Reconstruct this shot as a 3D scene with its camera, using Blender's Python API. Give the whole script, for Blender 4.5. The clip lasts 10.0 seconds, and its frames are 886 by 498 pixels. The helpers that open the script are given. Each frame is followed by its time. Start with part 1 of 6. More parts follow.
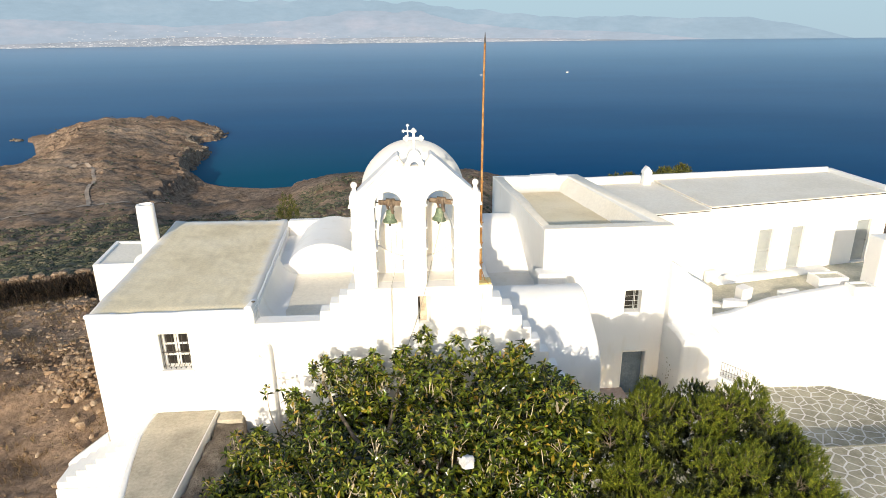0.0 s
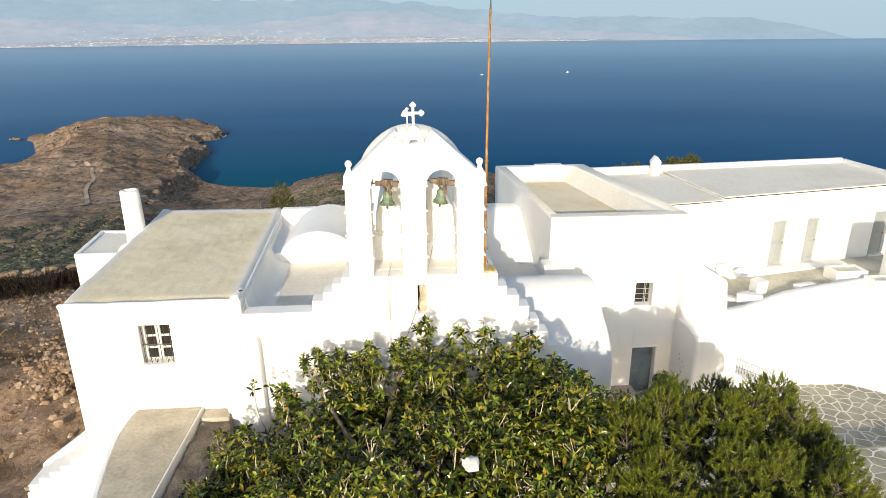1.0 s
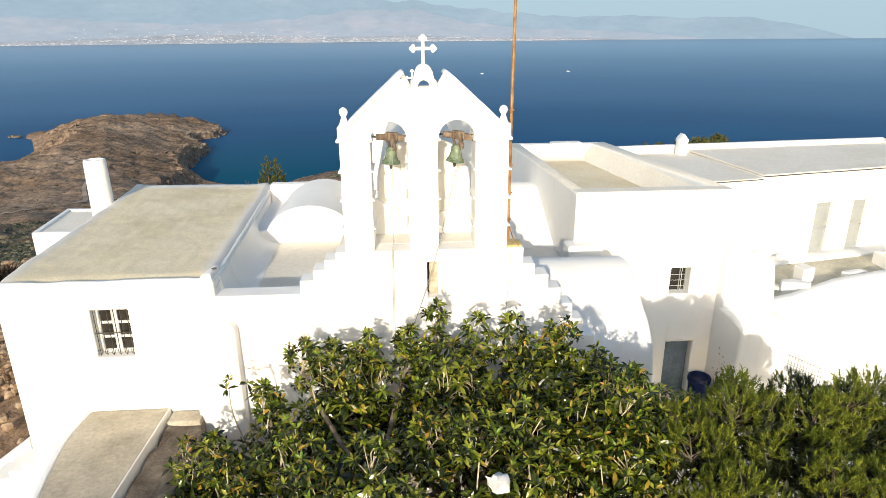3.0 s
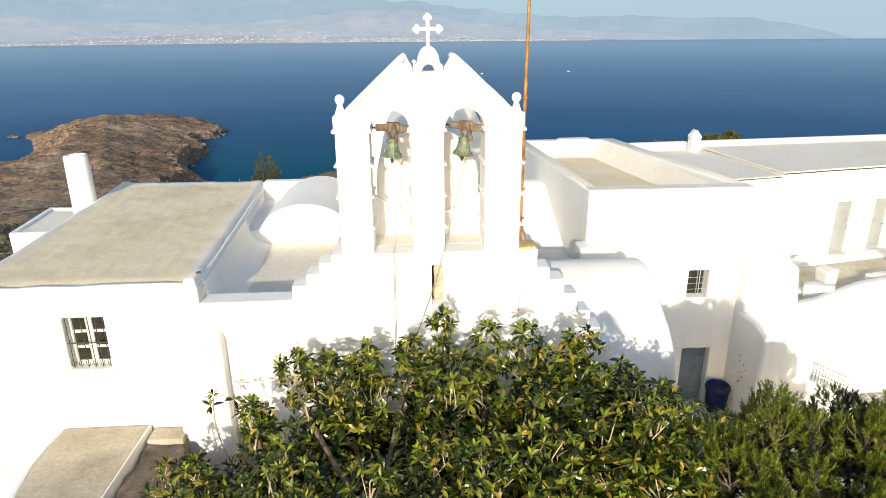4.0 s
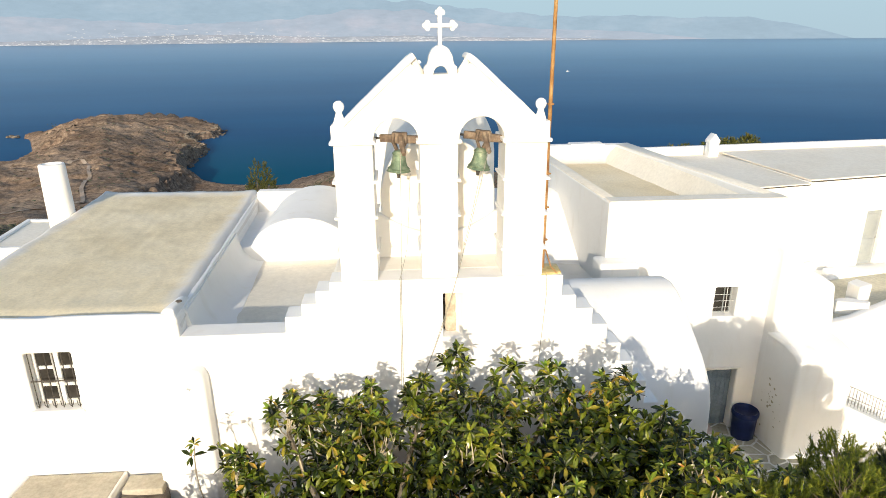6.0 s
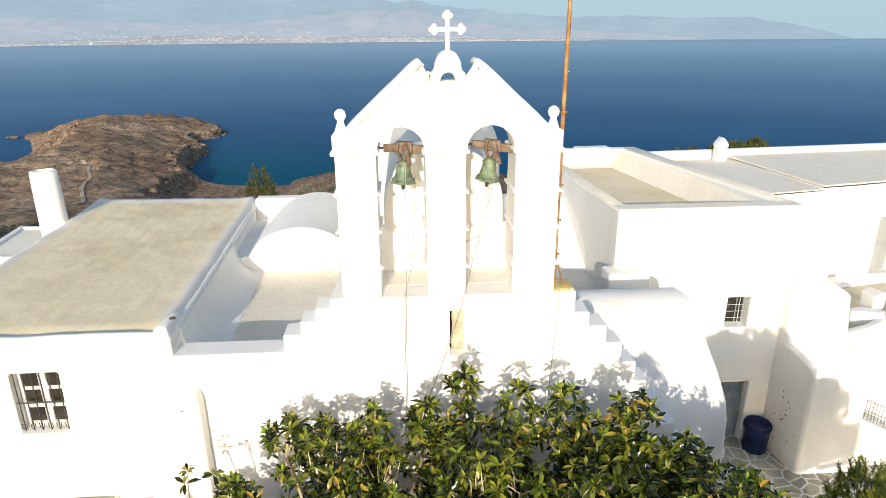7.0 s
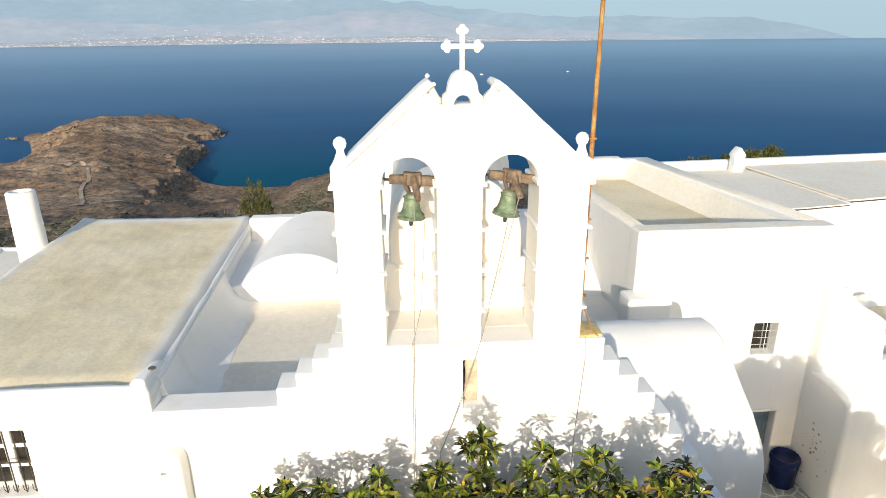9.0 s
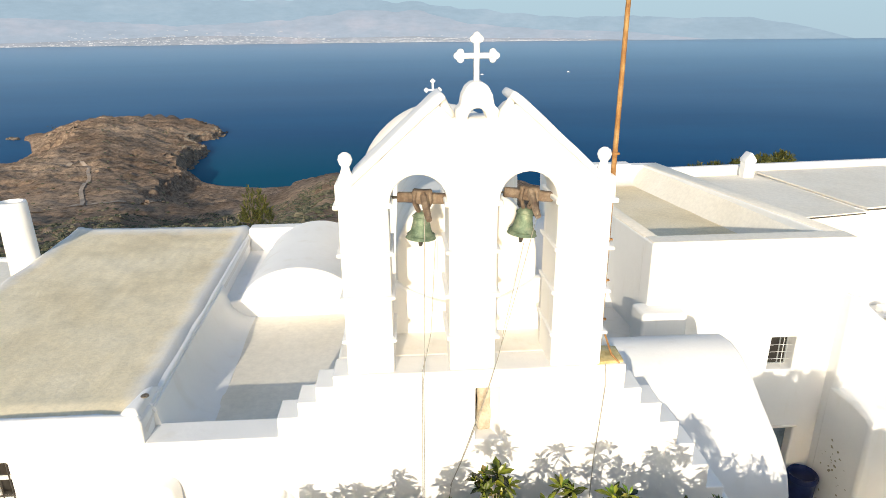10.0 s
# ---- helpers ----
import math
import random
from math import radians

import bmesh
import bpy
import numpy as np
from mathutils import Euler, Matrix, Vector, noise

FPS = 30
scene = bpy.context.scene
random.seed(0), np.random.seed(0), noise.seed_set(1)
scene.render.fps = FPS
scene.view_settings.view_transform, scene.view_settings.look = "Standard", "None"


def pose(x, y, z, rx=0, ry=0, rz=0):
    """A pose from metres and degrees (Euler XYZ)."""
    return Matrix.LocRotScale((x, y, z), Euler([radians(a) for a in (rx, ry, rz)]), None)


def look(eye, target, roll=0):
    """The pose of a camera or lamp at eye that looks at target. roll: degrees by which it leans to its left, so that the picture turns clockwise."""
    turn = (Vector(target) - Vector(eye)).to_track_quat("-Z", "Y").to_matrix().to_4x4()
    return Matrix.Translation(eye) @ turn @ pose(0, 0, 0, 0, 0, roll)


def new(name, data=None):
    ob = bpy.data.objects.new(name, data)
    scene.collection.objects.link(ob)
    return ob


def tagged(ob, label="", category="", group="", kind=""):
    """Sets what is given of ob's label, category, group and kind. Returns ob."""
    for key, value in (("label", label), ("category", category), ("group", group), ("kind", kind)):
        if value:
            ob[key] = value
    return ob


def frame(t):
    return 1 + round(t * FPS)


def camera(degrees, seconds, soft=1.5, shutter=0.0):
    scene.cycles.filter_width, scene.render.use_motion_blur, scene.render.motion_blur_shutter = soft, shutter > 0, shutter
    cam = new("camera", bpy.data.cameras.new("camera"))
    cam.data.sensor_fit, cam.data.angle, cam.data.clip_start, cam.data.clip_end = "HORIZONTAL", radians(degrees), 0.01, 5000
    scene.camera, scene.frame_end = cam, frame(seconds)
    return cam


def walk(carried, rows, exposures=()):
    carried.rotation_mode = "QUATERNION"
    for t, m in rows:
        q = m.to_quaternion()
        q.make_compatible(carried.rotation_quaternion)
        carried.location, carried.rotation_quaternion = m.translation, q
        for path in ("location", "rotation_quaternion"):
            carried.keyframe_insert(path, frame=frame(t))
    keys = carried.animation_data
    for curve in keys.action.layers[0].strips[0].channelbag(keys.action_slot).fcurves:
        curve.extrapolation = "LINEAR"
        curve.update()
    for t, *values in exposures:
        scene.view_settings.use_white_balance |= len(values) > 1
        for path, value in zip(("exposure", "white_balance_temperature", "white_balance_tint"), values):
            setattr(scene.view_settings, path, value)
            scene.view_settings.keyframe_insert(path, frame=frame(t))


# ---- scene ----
cam = camera(71.0, 10.0, soft=0.75)
PATH = [
    (0, (-0.248, -15.022, 13.066), (-0.132, -13.133, 12.419), -0.7),
    (0.5, (-0.238, -14.588, 12.724), (-0.121, -12.699, 12.077), -0.6),
    (1, (-0.229, -14.049, 12.353), (-0.113, -12.16, 11.706), -0.6),
    (1.5, (-0.255, -13.524, 11.999), (-0.138, -11.635, 11.351), -0.6),
    (2, (-0.311, -12.92, 11.611), (-0.195, -11.031, 10.962), -0.5),
    (2.5, (-0.362, -12.357, 11.235), (-0.246, -10.469, 10.586), -0.5),
    (4, (-0.445, -10.718, 10.619), (-0.329, -8.83, 9.971), -0.5),
    (4.5, (-0.473, -10.293, 10.557), (-0.356, -8.405, 9.908), -0.5),
    (5, (-0.501, -9.899, 10.561), (-0.384, -8.01, 9.913), -0.5),
    (5.5, (-0.538, -9.587, 10.575), (-0.42, -7.699, 9.926), -0.5),
    (7, (-0.637, -8.759, 10.645), (-0.52, -6.87, 9.997), -0.5),
    (7.5, (-0.669, -8.492, 10.692), (-0.552, -6.603, 10.045), -0.5),
    (8, (-0.688, -8.169, 10.737), (-0.572, -6.28, 10.089), -0.5),
    (8.5, (-0.703, -7.865, 10.778), (-0.587, -5.976, 10.13), -0.5),
    (9, (-0.731, -7.564, 10.846), (-0.614, -5.676, 10.199), -0.6),
    (9.5, (-0.771, -7.275, 10.901), (-0.656, -5.386, 10.254), -0.6),
    (10, (-0.833, -6.984, 10.937), (-0.717, -5.095, 10.29), -0.6),
]
walk(cam, [(t, look(eye, target, roll)) for t, eye, target, roll in PATH])

# ---- world, sun, exposure ----
SUN_DIR = Vector((-0.16, -0.945, 0.242)).normalized()      # towards the sun
world = bpy.data.worlds.new("sky")
scene.world = world
world.use_nodes = True
wn = world.node_tree.nodes
wsky = wn.new("ShaderNodeTexSky")
wsky.sky_type, wsky.sun_disc = "NISHITA", False
wsky.sun_elevation = math.asin(SUN_DIR.z)
wsky.sun_rotation = math.atan2(SUN_DIR.x, SUN_DIR.y)
wsky.altitude, wsky.air_density, wsky.dust_density, wsky.ozone_density = 150, 1.0, 1.35, 1.15
wn["Background"].inputs["Strength"].default_value = 0.2
world.node_tree.links.new(wsky.outputs["Color"], wn["Background"].inputs["Color"])
sun = new("sun", bpy.data.lights.new("sun", "SUN"))
sun.data.energy, sun.data.angle, sun.data.color = 4.2, radians(0.5), (1.0, 0.89, 0.72)
sun.matrix_world = look((0, 0, 60), Vector((0, 0, 60)) - SUN_DIR)
scene.view_settings.exposure = 0.17


# ---- materials ----
def material(name, rough=0.8, metal=0.0, spec=0.3):
    m = bpy.data.materials.new(name)
    m.use_nodes = True
    p = m.node_tree.nodes["Principled BSDF"]
    p.inputs["Roughness"].default_value, p.inputs["Metallic"].default_value = rough, metal
    p.inputs["Specular IOR Level"].default_value = spec
    return m, m.node_tree.nodes, m.node_tree.links, p


def noise_node(nodes, links, scale, detail=4.0, rough=0.6, coord="Object", stretch=None):
    c = nodes.new("ShaderNodeTexCoord")
    n = nodes.new("ShaderNodeTexNoise")
    n.inputs["Scale"].default_value, n.inputs["Detail"].default_value = scale, detail
    n.inputs["Roughness"].default_value = rough
    if stretch:
        mp = nodes.new("ShaderNodeMapping")
        mp.inputs["Scale"].default_value = stretch
        links.new(c.outputs[coord], mp.inputs["Vector"])
        links.new(mp.outputs["Vector"], n.inputs["Vector"])
    else:
        links.new(c.outputs[coord], n.inputs["Vector"])
    return n


def ramp_node(nodes, links, source, stops):
    r = nodes.new("ShaderNodeValToRGB")
    while len(r.color_ramp.elements) < len(stops):
        r.color_ramp.elements.new(0.5)
    for e, (at, c) in zip(r.color_ramp.elements, stops):
        e.position, e.color = at, (*c, 1)
    links.new(source, r.inputs["Fac"])
    return r


def mix_node(nodes, links, a, b, fac, mode="MIX"):
    m = nodes.new("ShaderNodeMix")
    m.data_type, m.blend_type = "RGBA", mode
    for value, key in ((a, 6), (b, 7), (fac, 0)):
        if hasattr(value, "links"):
            links.new(value, m.inputs[key])
        else:
            m.inputs[key].default_value = (*value, 1) if key else value
    return m.outputs[2]


def bump_node(nodes, links, source, p, strength, distance, normal=None):
    b = nodes.new("ShaderNodeBump")
    b.inputs["Strength"].default_value, b.inputs["Distance"].default_value = strength, distance
    links.new(source, b.inputs["Height"])
    if normal:
        links.new(normal, b.inputs["Normal"])
    links.new(b.outputs["Normal"], p.inputs["Normal"])
    return b.outputs["Normal"]


def mottled(name, dark, mid, light, scale, fine, rough=0.85, bump=0.4, depth=0.02, spec=0.25, metal=0.0, coord="Object", speckle=0.72):
    """A surface with variation at two scales and relief."""
    m, n, l, p = material(name, rough, metal, spec)
    big = noise_node(n, l, scale, 5, 0.6, coord)
    small = noise_node(n, l, fine, 6, 0.65, coord)
    c1 = ramp_node(n, l, big.outputs["Fac"], [(0.32, dark), (0.5, mid), (0.7, light)])
    c2 = ramp_node(n, l, small.outputs["Fac"], [(0.3, (speckle,) * 3), (0.65, (1.08, 1.08, 1.08))])
    l.new(mix_node(n, l, c1.outputs["Color"], c2.outputs["Color"], 0.8, "MULTIPLY"), p.inputs["Base Color"])
    nb = bump_node(n, l, big.outputs["Fac"], p, bump * 0.6, depth * 3)
    bump_node(n, l, small.outputs["Fac"], p, bump, depth, nb)
    return m


def whitewash_material(name, base, stain, stained=0.58):
    m, n, l, p = material(name, 0.9, 0, 0.2)
    big = noise_node(n, l, 0.7, 5, 0.55)
    fine = noise_node(n, l, 9, 6, 0.7)
    brush = noise_node(n, l, 3.5, 3, 0.5, stretch=(1, 1, 0.25))
    tone = ramp_node(n, l, big.outputs["Fac"], [(0.3, tuple(c * 0.95 for c in base)), (0.62, base)])
    mask = ramp_node(n, l, brush.outputs["Fac"], [(stained, (0, 0, 0)), (stained + 0.16, (0.4, 0.4, 0.4))])
    l.new(mix_node(n, l, tone.outputs["Color"], stain, mask.outputs["Color"]), p.inputs["Base Color"])
    nb = bump_node(n, l, big.outputs["Fac"], p, 0.35, 0.10)
    bump_node(n, l, fine.outputs["Fac"], p, 0.25, 0.012, nb)
    return m


def leaf_material(name, colours, rough=0.4, translucency=0.25):
    m, n, l, p = material(name, rough, 0, 0.4)
    g = n.new("ShaderNodeNewGeometry")
    r = ramp_node(n, l, g.outputs["Random Per Island"], colours)
    fine = noise_node(n, l, 25, 3, 0.5)
    tone = ramp_node(n, l, fine.outputs["Fac"], [(0.3, (0.75, 0.75, 0.75)), (0.7, (1.15, 1.15, 1.15))])
    col = mix_node(n, l, r.outputs["Color"], tone.outputs["Color"], 1.0, "MULTIPLY")
    l.new(col, p.inputs["Base Color"])
    t = n.new("ShaderNodeBsdfTranslucent")
    l.new(col, t.inputs["Color"])
    mx = n.new("ShaderNodeMixShader")
    mx.inputs["Fac"].default_value = translucency
    l.new(p.outputs["BSDF"], mx.inputs[1])
    l.new(t.outputs["BSDF"], mx.inputs[2])
    l.new(mx.outputs["Shader"], n["Material Output"].inputs["Surface"])
    return m


WHITE = whitewash_material("whitewash", (0.87, 0.855, 0.82), (0.77, 0.73, 0.65))
WHITE_AGED = whitewash_material("aged whitewash", (0.84, 0.805, 0.735), (0.70, 0.65, 0.54), 0.54)
ROOF = mottled("lime cement roof", (0.70, 0.585, 0.385), (0.80, 0.685, 0.47), (0.84, 0.735, 0.535), 0.55, 16, 0.95, 0.4, 0.012, speckle=0.86)
ROOF_PALE = mottled("pale cement roof", (0.75, 0.69, 0.57), (0.82, 0.76, 0.645), (0.85, 0.80, 0.695), 0.4, 9, 0.95, 0.2, 0.008, speckle=0.93)
TERRACE = mottled("pale stained cement", (0.50, 0.47, 0.355), (0.63, 0.59, 0.46), (0.72, 0.68, 0.56), 0.8, 12, 0.95, 0.4, 0.01)
DECK = mottled("stained cement", (0.38, 0.335, 0.255), (0.52, 0.465, 0.36), (0.64, 0.585, 0.455), 0.9, 12, 0.95, 0.5, 0.012)
RUBBLE_STONE = mottled("field stone", (0.17, 0.105, 0.06), (0.32, 0.22, 0.14), (0.52, 0.41, 0.29), 2.5, 14, 0.9, 0.7, 0.03)
DARK_STONE = mottled("weathered brown masonry", (0.10, 0.08, 0.06), (0.19, 0.155, 0.12), (0.30, 0.26, 0.21), 2.2, 16, 0.95, 0.9, 0.05)
SLATE = mottled("grey paving slab", (0.27, 0.25, 0.185), (0.40, 0.37, 0.275), (0.50, 0.46, 0.35), 1.1, 14, 0.85, 0.4, 0.008)
BRONZE = mottled("green bronze", (0.11, 0.16, 0.105), (0.185, 0.25, 0.165), (0.33, 0.36, 0.25), 9, 40, 0.6, 0.3, 0.004, 0.4, 0.35)
OLD_WOOD = mottled("weathered timber", (0.10, 0.07, 0.05), (0.19, 0.14, 0.10), (0.31, 0.245, 0.18), 7, 40, 0.85, 0.5, 0.006)
RUST = mottled("rusty iron", (0.22, 0.10, 0.04), (0.38, 0.20, 0.07), (0.50, 0.31, 0.13), 5, 30, 0.8, 0.4, 0.003, 0.3, 0.2)
IRON = mottled("dark iron", (0.05, 0.045, 0.04), (0.09, 0.08, 0.07), (0.14, 0.12, 0.1), 8, 40, 0.6, 0.3, 0.002, 0.4, 0.5)
WHITE_PAINT = mottled("white gloss paint", (0.66, 0.65, 0.62), (0.75, 0.74, 0.71), (0.80, 0.79, 0.77), 4, 30, 0.5, 0.2, 0.002)
GREY_PAINT = mottled("pale grey door paint", (0.285, 0.305, 0.305), (0.315, 0.335, 0.33), (0.335, 0.355, 0.345), 2, 25, 0.6, 0.1, 0.002, speckle=0.93)
BLUE_PAINT = mottled("faded blue paint", (0.10, 0.14, 0.18), (0.14, 0.19, 0.24), (0.19, 0.24, 0.29), 2, 25, 0.6, 0.3, 0.003)
BLUE_PLASTIC = mottled("blue plastic", (0.004, 0.010, 0.050), (0.006, 0.014, 0.068), (0.010, 0.022, 0.09), 3, 30, 0.4, 0.1, 0.002)
DARK = mottled("unlit dark", (0.012, 0.011, 0.010), (0.018, 0.016, 0.014), (0.025, 0.022, 0.02), 2, 12)
RAIL_PAINT = mottled("weathered grey rail", (0.16, 0.155, 0.14), (0.24, 0.23, 0.21), (0.34, 0.33, 0.3), 8, 40)
ROPE = mottled("old rope", (0.26, 0.24, 0.20), (0.36, 0.34, 0.29), (0.44, 0.42, 0.36), 20, 80)
BARK = mottled("bark", (0.12, 0.09, 0.06), (0.2, 0.16, 0.11), (0.3, 0.25, 0.18), 6, 30, 0.9, 0.7, 0.01)
TWIG = mottled("pale twig", (0.22, 0.17, 0.11), (0.32, 0.26, 0.18), (0.42, 0.36, 0.26), 12, 40)
PALE_TWIG = mottled("sunlit twig", (0.34, 0.28, 0.18), (0.48, 0.41, 0.28), (0.6, 0.53, 0.38), 12, 40)
LEAF = leaf_material("broad leaf", [(0.0, (0.006, 0.009, 0.002)), (0.42, (0.028, 0.044, 0.004)), (0.72, (0.105, 0.13, 0.009)),
                                    (0.92, (0.215, 0.23, 0.022)), (1.0, (0.40, 0.25, 0.035))], 0.24, 0.08)
YOUNG_LEAF = leaf_material("young leaf", [(0.0, (0.10, 0.19, 0.015)), (0.45, (0.23, 0.30, 0.022)), (0.82, (0.35, 0.34, 0.038)), (0.95, (0.5, 0.34, 0.05)), (1.0, (0.5, 0.2, 0.045))], 0.32, 0.2)
NEEDLE = leaf_material("pine needle", [(0.0, (0.065, 0.095, 0.006)), (0.5, (0.145, 0.18, 0.011)), (1.0, (0.31, 0.32, 0.025))], 0.6, 0.12)
# Dark copy of the needle colour, painting the shade inside the pine's crown.
INNER_SHADE_NEEDLE = leaf_material("shaded inner needle", [(0.0, (0.018, 0.026, 0.006)), (0.6, (0.035, 0.045, 0.010)), (1.0, (0.07, 0.075, 0.015))], 0.6, 0.08)
CYPRESS = leaf_material("cypress green", [(0.0, (0.05, 0.06, 0.015)), (0.6, (0.12, 0.13, 0.025)), (1.0, (0.22, 0.19, 0.04))], 0.6, 0.2)
# Brown brush whose near-black stops paint the shade of the hollow.
SHADE_DARK_BRUSH = leaf_material("dead brush", [(0.0, (0.010, 0.007, 0.005)), (0.6, (0.020, 0.014, 0.009)), (0.93, (0.08, 0.05, 0.026)), (1.0, (0.22, 0.145, 0.07))], 0.9, 0.1)
SCRUB = leaf_material("dry scrub", [(0.0, (0.042, 0.050, 0.027)), (0.45, (0.085, 0.088, 0.048)), (0.8, (0.135, 0.125, 0.075)), (1.0, (0.22, 0.18, 0.115))], 0.9, 0.0)
STRAW = leaf_material("dry grass", [(0.0, (0.10, 0.055, 0.025)), (0.5, (0.22, 0.13, 0.055)), (0.85, (0.34, 0.23, 0.11)), (1.0, (0.10, 0.11, 0.04))], 0.9, 0.2)
JOINT = mottled("white joint paint", (0.62, 0.6, 0.55), (0.72, 0.70, 0.65), (0.78, 0.76, 0.72), 3, 20)
CURTAIN = mottled("window pane", (0.02, 0.02, 0.018), (0.035, 0.032, 0.028), (0.05, 0.045, 0.04), 3, 15, 0.15, 0.0, 0.001, 0.5)


def ground_material():
    m, n, l, p = material("dry hillside", 0.95, 0, 0.1)
    big = noise_node(n, l, 0.012, 6, 0.6)
    mid = noise_node(n, l, 0.35, 6, 0.65)
    fine = noise_node(n, l, 5, 6, 0.7)
    c1 = ramp_node(n, l, big.outputs["Fac"], [(0.35, (0.185, 0.132, 0.096)), (0.5, (0.265, 0.197, 0.148)), (0.66, (0.36, 0.28, 0.215))])
    c2 = ramp_node(n, l, mid.outputs["Fac"], [(0.3, (0.36, 0.29, 0.22)), (0.48, (0.95, 0.92, 0.88)), (0.7, (1.6, 1.5, 1.35))])
    c3 = ramp_node(n, l, fine.outputs["Fac"], [(0.3, (0.45, 0.43, 0.4)), (0.7, (1.4, 1.4, 1.4))])
    a = mix_node(n, l, c1.outputs["Color"], c2.outputs["Color"], 1.0, "MULTIPLY")
    b = mix_node(n, l, a, c3.outputs["Color"], 0.8, "MULTIPLY")
    patch = noise_node(n, l, 0.055, 7, 0.7)
    c4 = ramp_node(n, l, patch.outputs["Fac"], [(0.34, (0.66, 0.66, 0.63)), (0.5, (1.0, 0.98, 0.95)), (0.64, (1.12, 1.1, 1.06)), (0.76, (1.45, 1.4, 1.3))])
    b = mix_node(n, l, b, c4.outputs["Color"], 1.0, "MULTIPLY")
    # bare rock where the land is steep
    g = n.new("ShaderNodeNewGeometry")
    s = n.new("ShaderNodeSeparateXYZ")
    l.new(g.outputs["True Normal"], s.inputs[0])
    steep = ramp_node(n, l, s.outputs["Z"], [(0.55, (1, 1, 1)), (0.8, (0, 0, 0))])
    rock = ramp_node(n, l, mid.outputs["Fac"], [(0.32, (0.085, 0.058, 0.044)), (0.5, (0.20, 0.14, 0.10)), (0.68, (0.37, 0.28, 0.20))])
    l.new(mix_node(n, l, b, rock.outputs["Color"], steep.outputs["Color"]), p.inputs["Base Color"])
    nb = bump_node(n, l, mid.outputs["Fac"], p, 0.6, 0.6)
    bump_node(n, l, fine.outputs["Fac"], p, 0.7, 0.08, nb)
    return m


def sea_material():
    """Deep water, whose sheen grows towards grazing angles."""
    m, n, l, p = material("sea water", 1.0, 0, 0.0)
    big = noise_node(n, l, 0.003, 4, 0.6, stretch=(1, 2.5, 1))
    c = ramp_node(n, l, big.outputs["Fac"], [(0.35, (0.004, 0.062, 0.158)), (0.65, (0.005, 0.078, 0.186))])
    # shallow water in the bay
    g = n.new("ShaderNodeNewGeometry")
    dist = n.new("ShaderNodeVectorMath")
    dist.operation, dist.inputs[1].default_value = "DISTANCE", (-130, 505, -100)
    l.new(g.outputs["Position"], dist.inputs[0])
    sc = n.new("ShaderNodeMath")
    sc.operation, sc.inputs[1].default_value = "DIVIDE", 260.0
    l.new(dist.outputs["Value"], sc.inputs[0])
    shoal = ramp_node(n, l, sc.outputs["Value"], [(0.1, (0.8, 0.8, 0.8)), (1.0, (0, 0, 0))])
    l.new(mix_node(n, l, c.outputs["Color"], (0.006, 0.092, 0.142), shoal.outputs["Color"]), p.inputs["Base Color"])
    w = noise_node(n, l, 0.09, 6, 0.7, stretch=(1, 2, 1))
    gl = n.new("ShaderNodeBsdfGlossy")
    gl.inputs["Roughness"].default_value = 0.3
    gl.inputs["Color"].default_value = (0.74, 0.88, 1.0, 1)
    bp = n.new("ShaderNodeBump")
    bp.inputs["Strength"].default_value, bp.inputs["Distance"].default_value = 0.5, 1.2
    l.new(w.outputs["Fac"], bp.inputs["Height"])
    l.new(bp.outputs["Normal"], gl.inputs["Normal"])
    lw = n.new("ShaderNodeLayerWeight")
    sheen = ramp_node(n, l, lw.outputs["Facing"], [(0.74, (0.008,) * 3), (0.80, (0.03,) * 3), (0.89, (0.15,) * 3), (0.925, (0.28,) * 3), (0.945, (0.43,) * 3), (0.958, (0.64,) * 3)])
    mx = n.new("ShaderNodeMixShader")
    l.new(sheen.outputs["Color"], mx.inputs["Fac"])
    l.new(p.outputs["BSDF"], mx.inputs[1])
    l.new(gl.outputs["BSDF"], mx.inputs[2])
    l.new(mx.outputs["Shader"], n["Material Output"].inputs["Surface"])
    return m


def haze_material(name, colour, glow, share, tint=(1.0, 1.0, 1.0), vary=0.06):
    """Distant land with haze painted in: a share of emission stands for the air's light."""
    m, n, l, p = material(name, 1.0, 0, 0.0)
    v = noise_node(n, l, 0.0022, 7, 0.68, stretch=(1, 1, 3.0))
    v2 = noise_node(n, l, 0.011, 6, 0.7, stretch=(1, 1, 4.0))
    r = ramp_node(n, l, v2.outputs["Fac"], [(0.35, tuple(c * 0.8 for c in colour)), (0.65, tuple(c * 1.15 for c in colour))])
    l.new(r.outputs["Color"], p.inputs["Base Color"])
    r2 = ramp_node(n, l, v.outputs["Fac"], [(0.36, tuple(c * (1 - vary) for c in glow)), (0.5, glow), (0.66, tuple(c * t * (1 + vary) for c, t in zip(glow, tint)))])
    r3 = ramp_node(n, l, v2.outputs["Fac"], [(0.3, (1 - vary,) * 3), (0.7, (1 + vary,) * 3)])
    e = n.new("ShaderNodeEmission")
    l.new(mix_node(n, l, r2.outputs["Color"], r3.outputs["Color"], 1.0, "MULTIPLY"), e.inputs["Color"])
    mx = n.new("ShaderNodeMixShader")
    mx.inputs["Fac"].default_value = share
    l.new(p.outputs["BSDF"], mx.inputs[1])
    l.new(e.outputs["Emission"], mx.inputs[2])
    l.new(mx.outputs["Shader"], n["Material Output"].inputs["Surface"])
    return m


GROUND = ground_material()
SEA = sea_material()
ROAD = mottled("pale dirt track", (0.34, 0.26, 0.19), (0.42, 0.33, 0.25), (0.5, 0.40, 0.31), 0.2, 3)


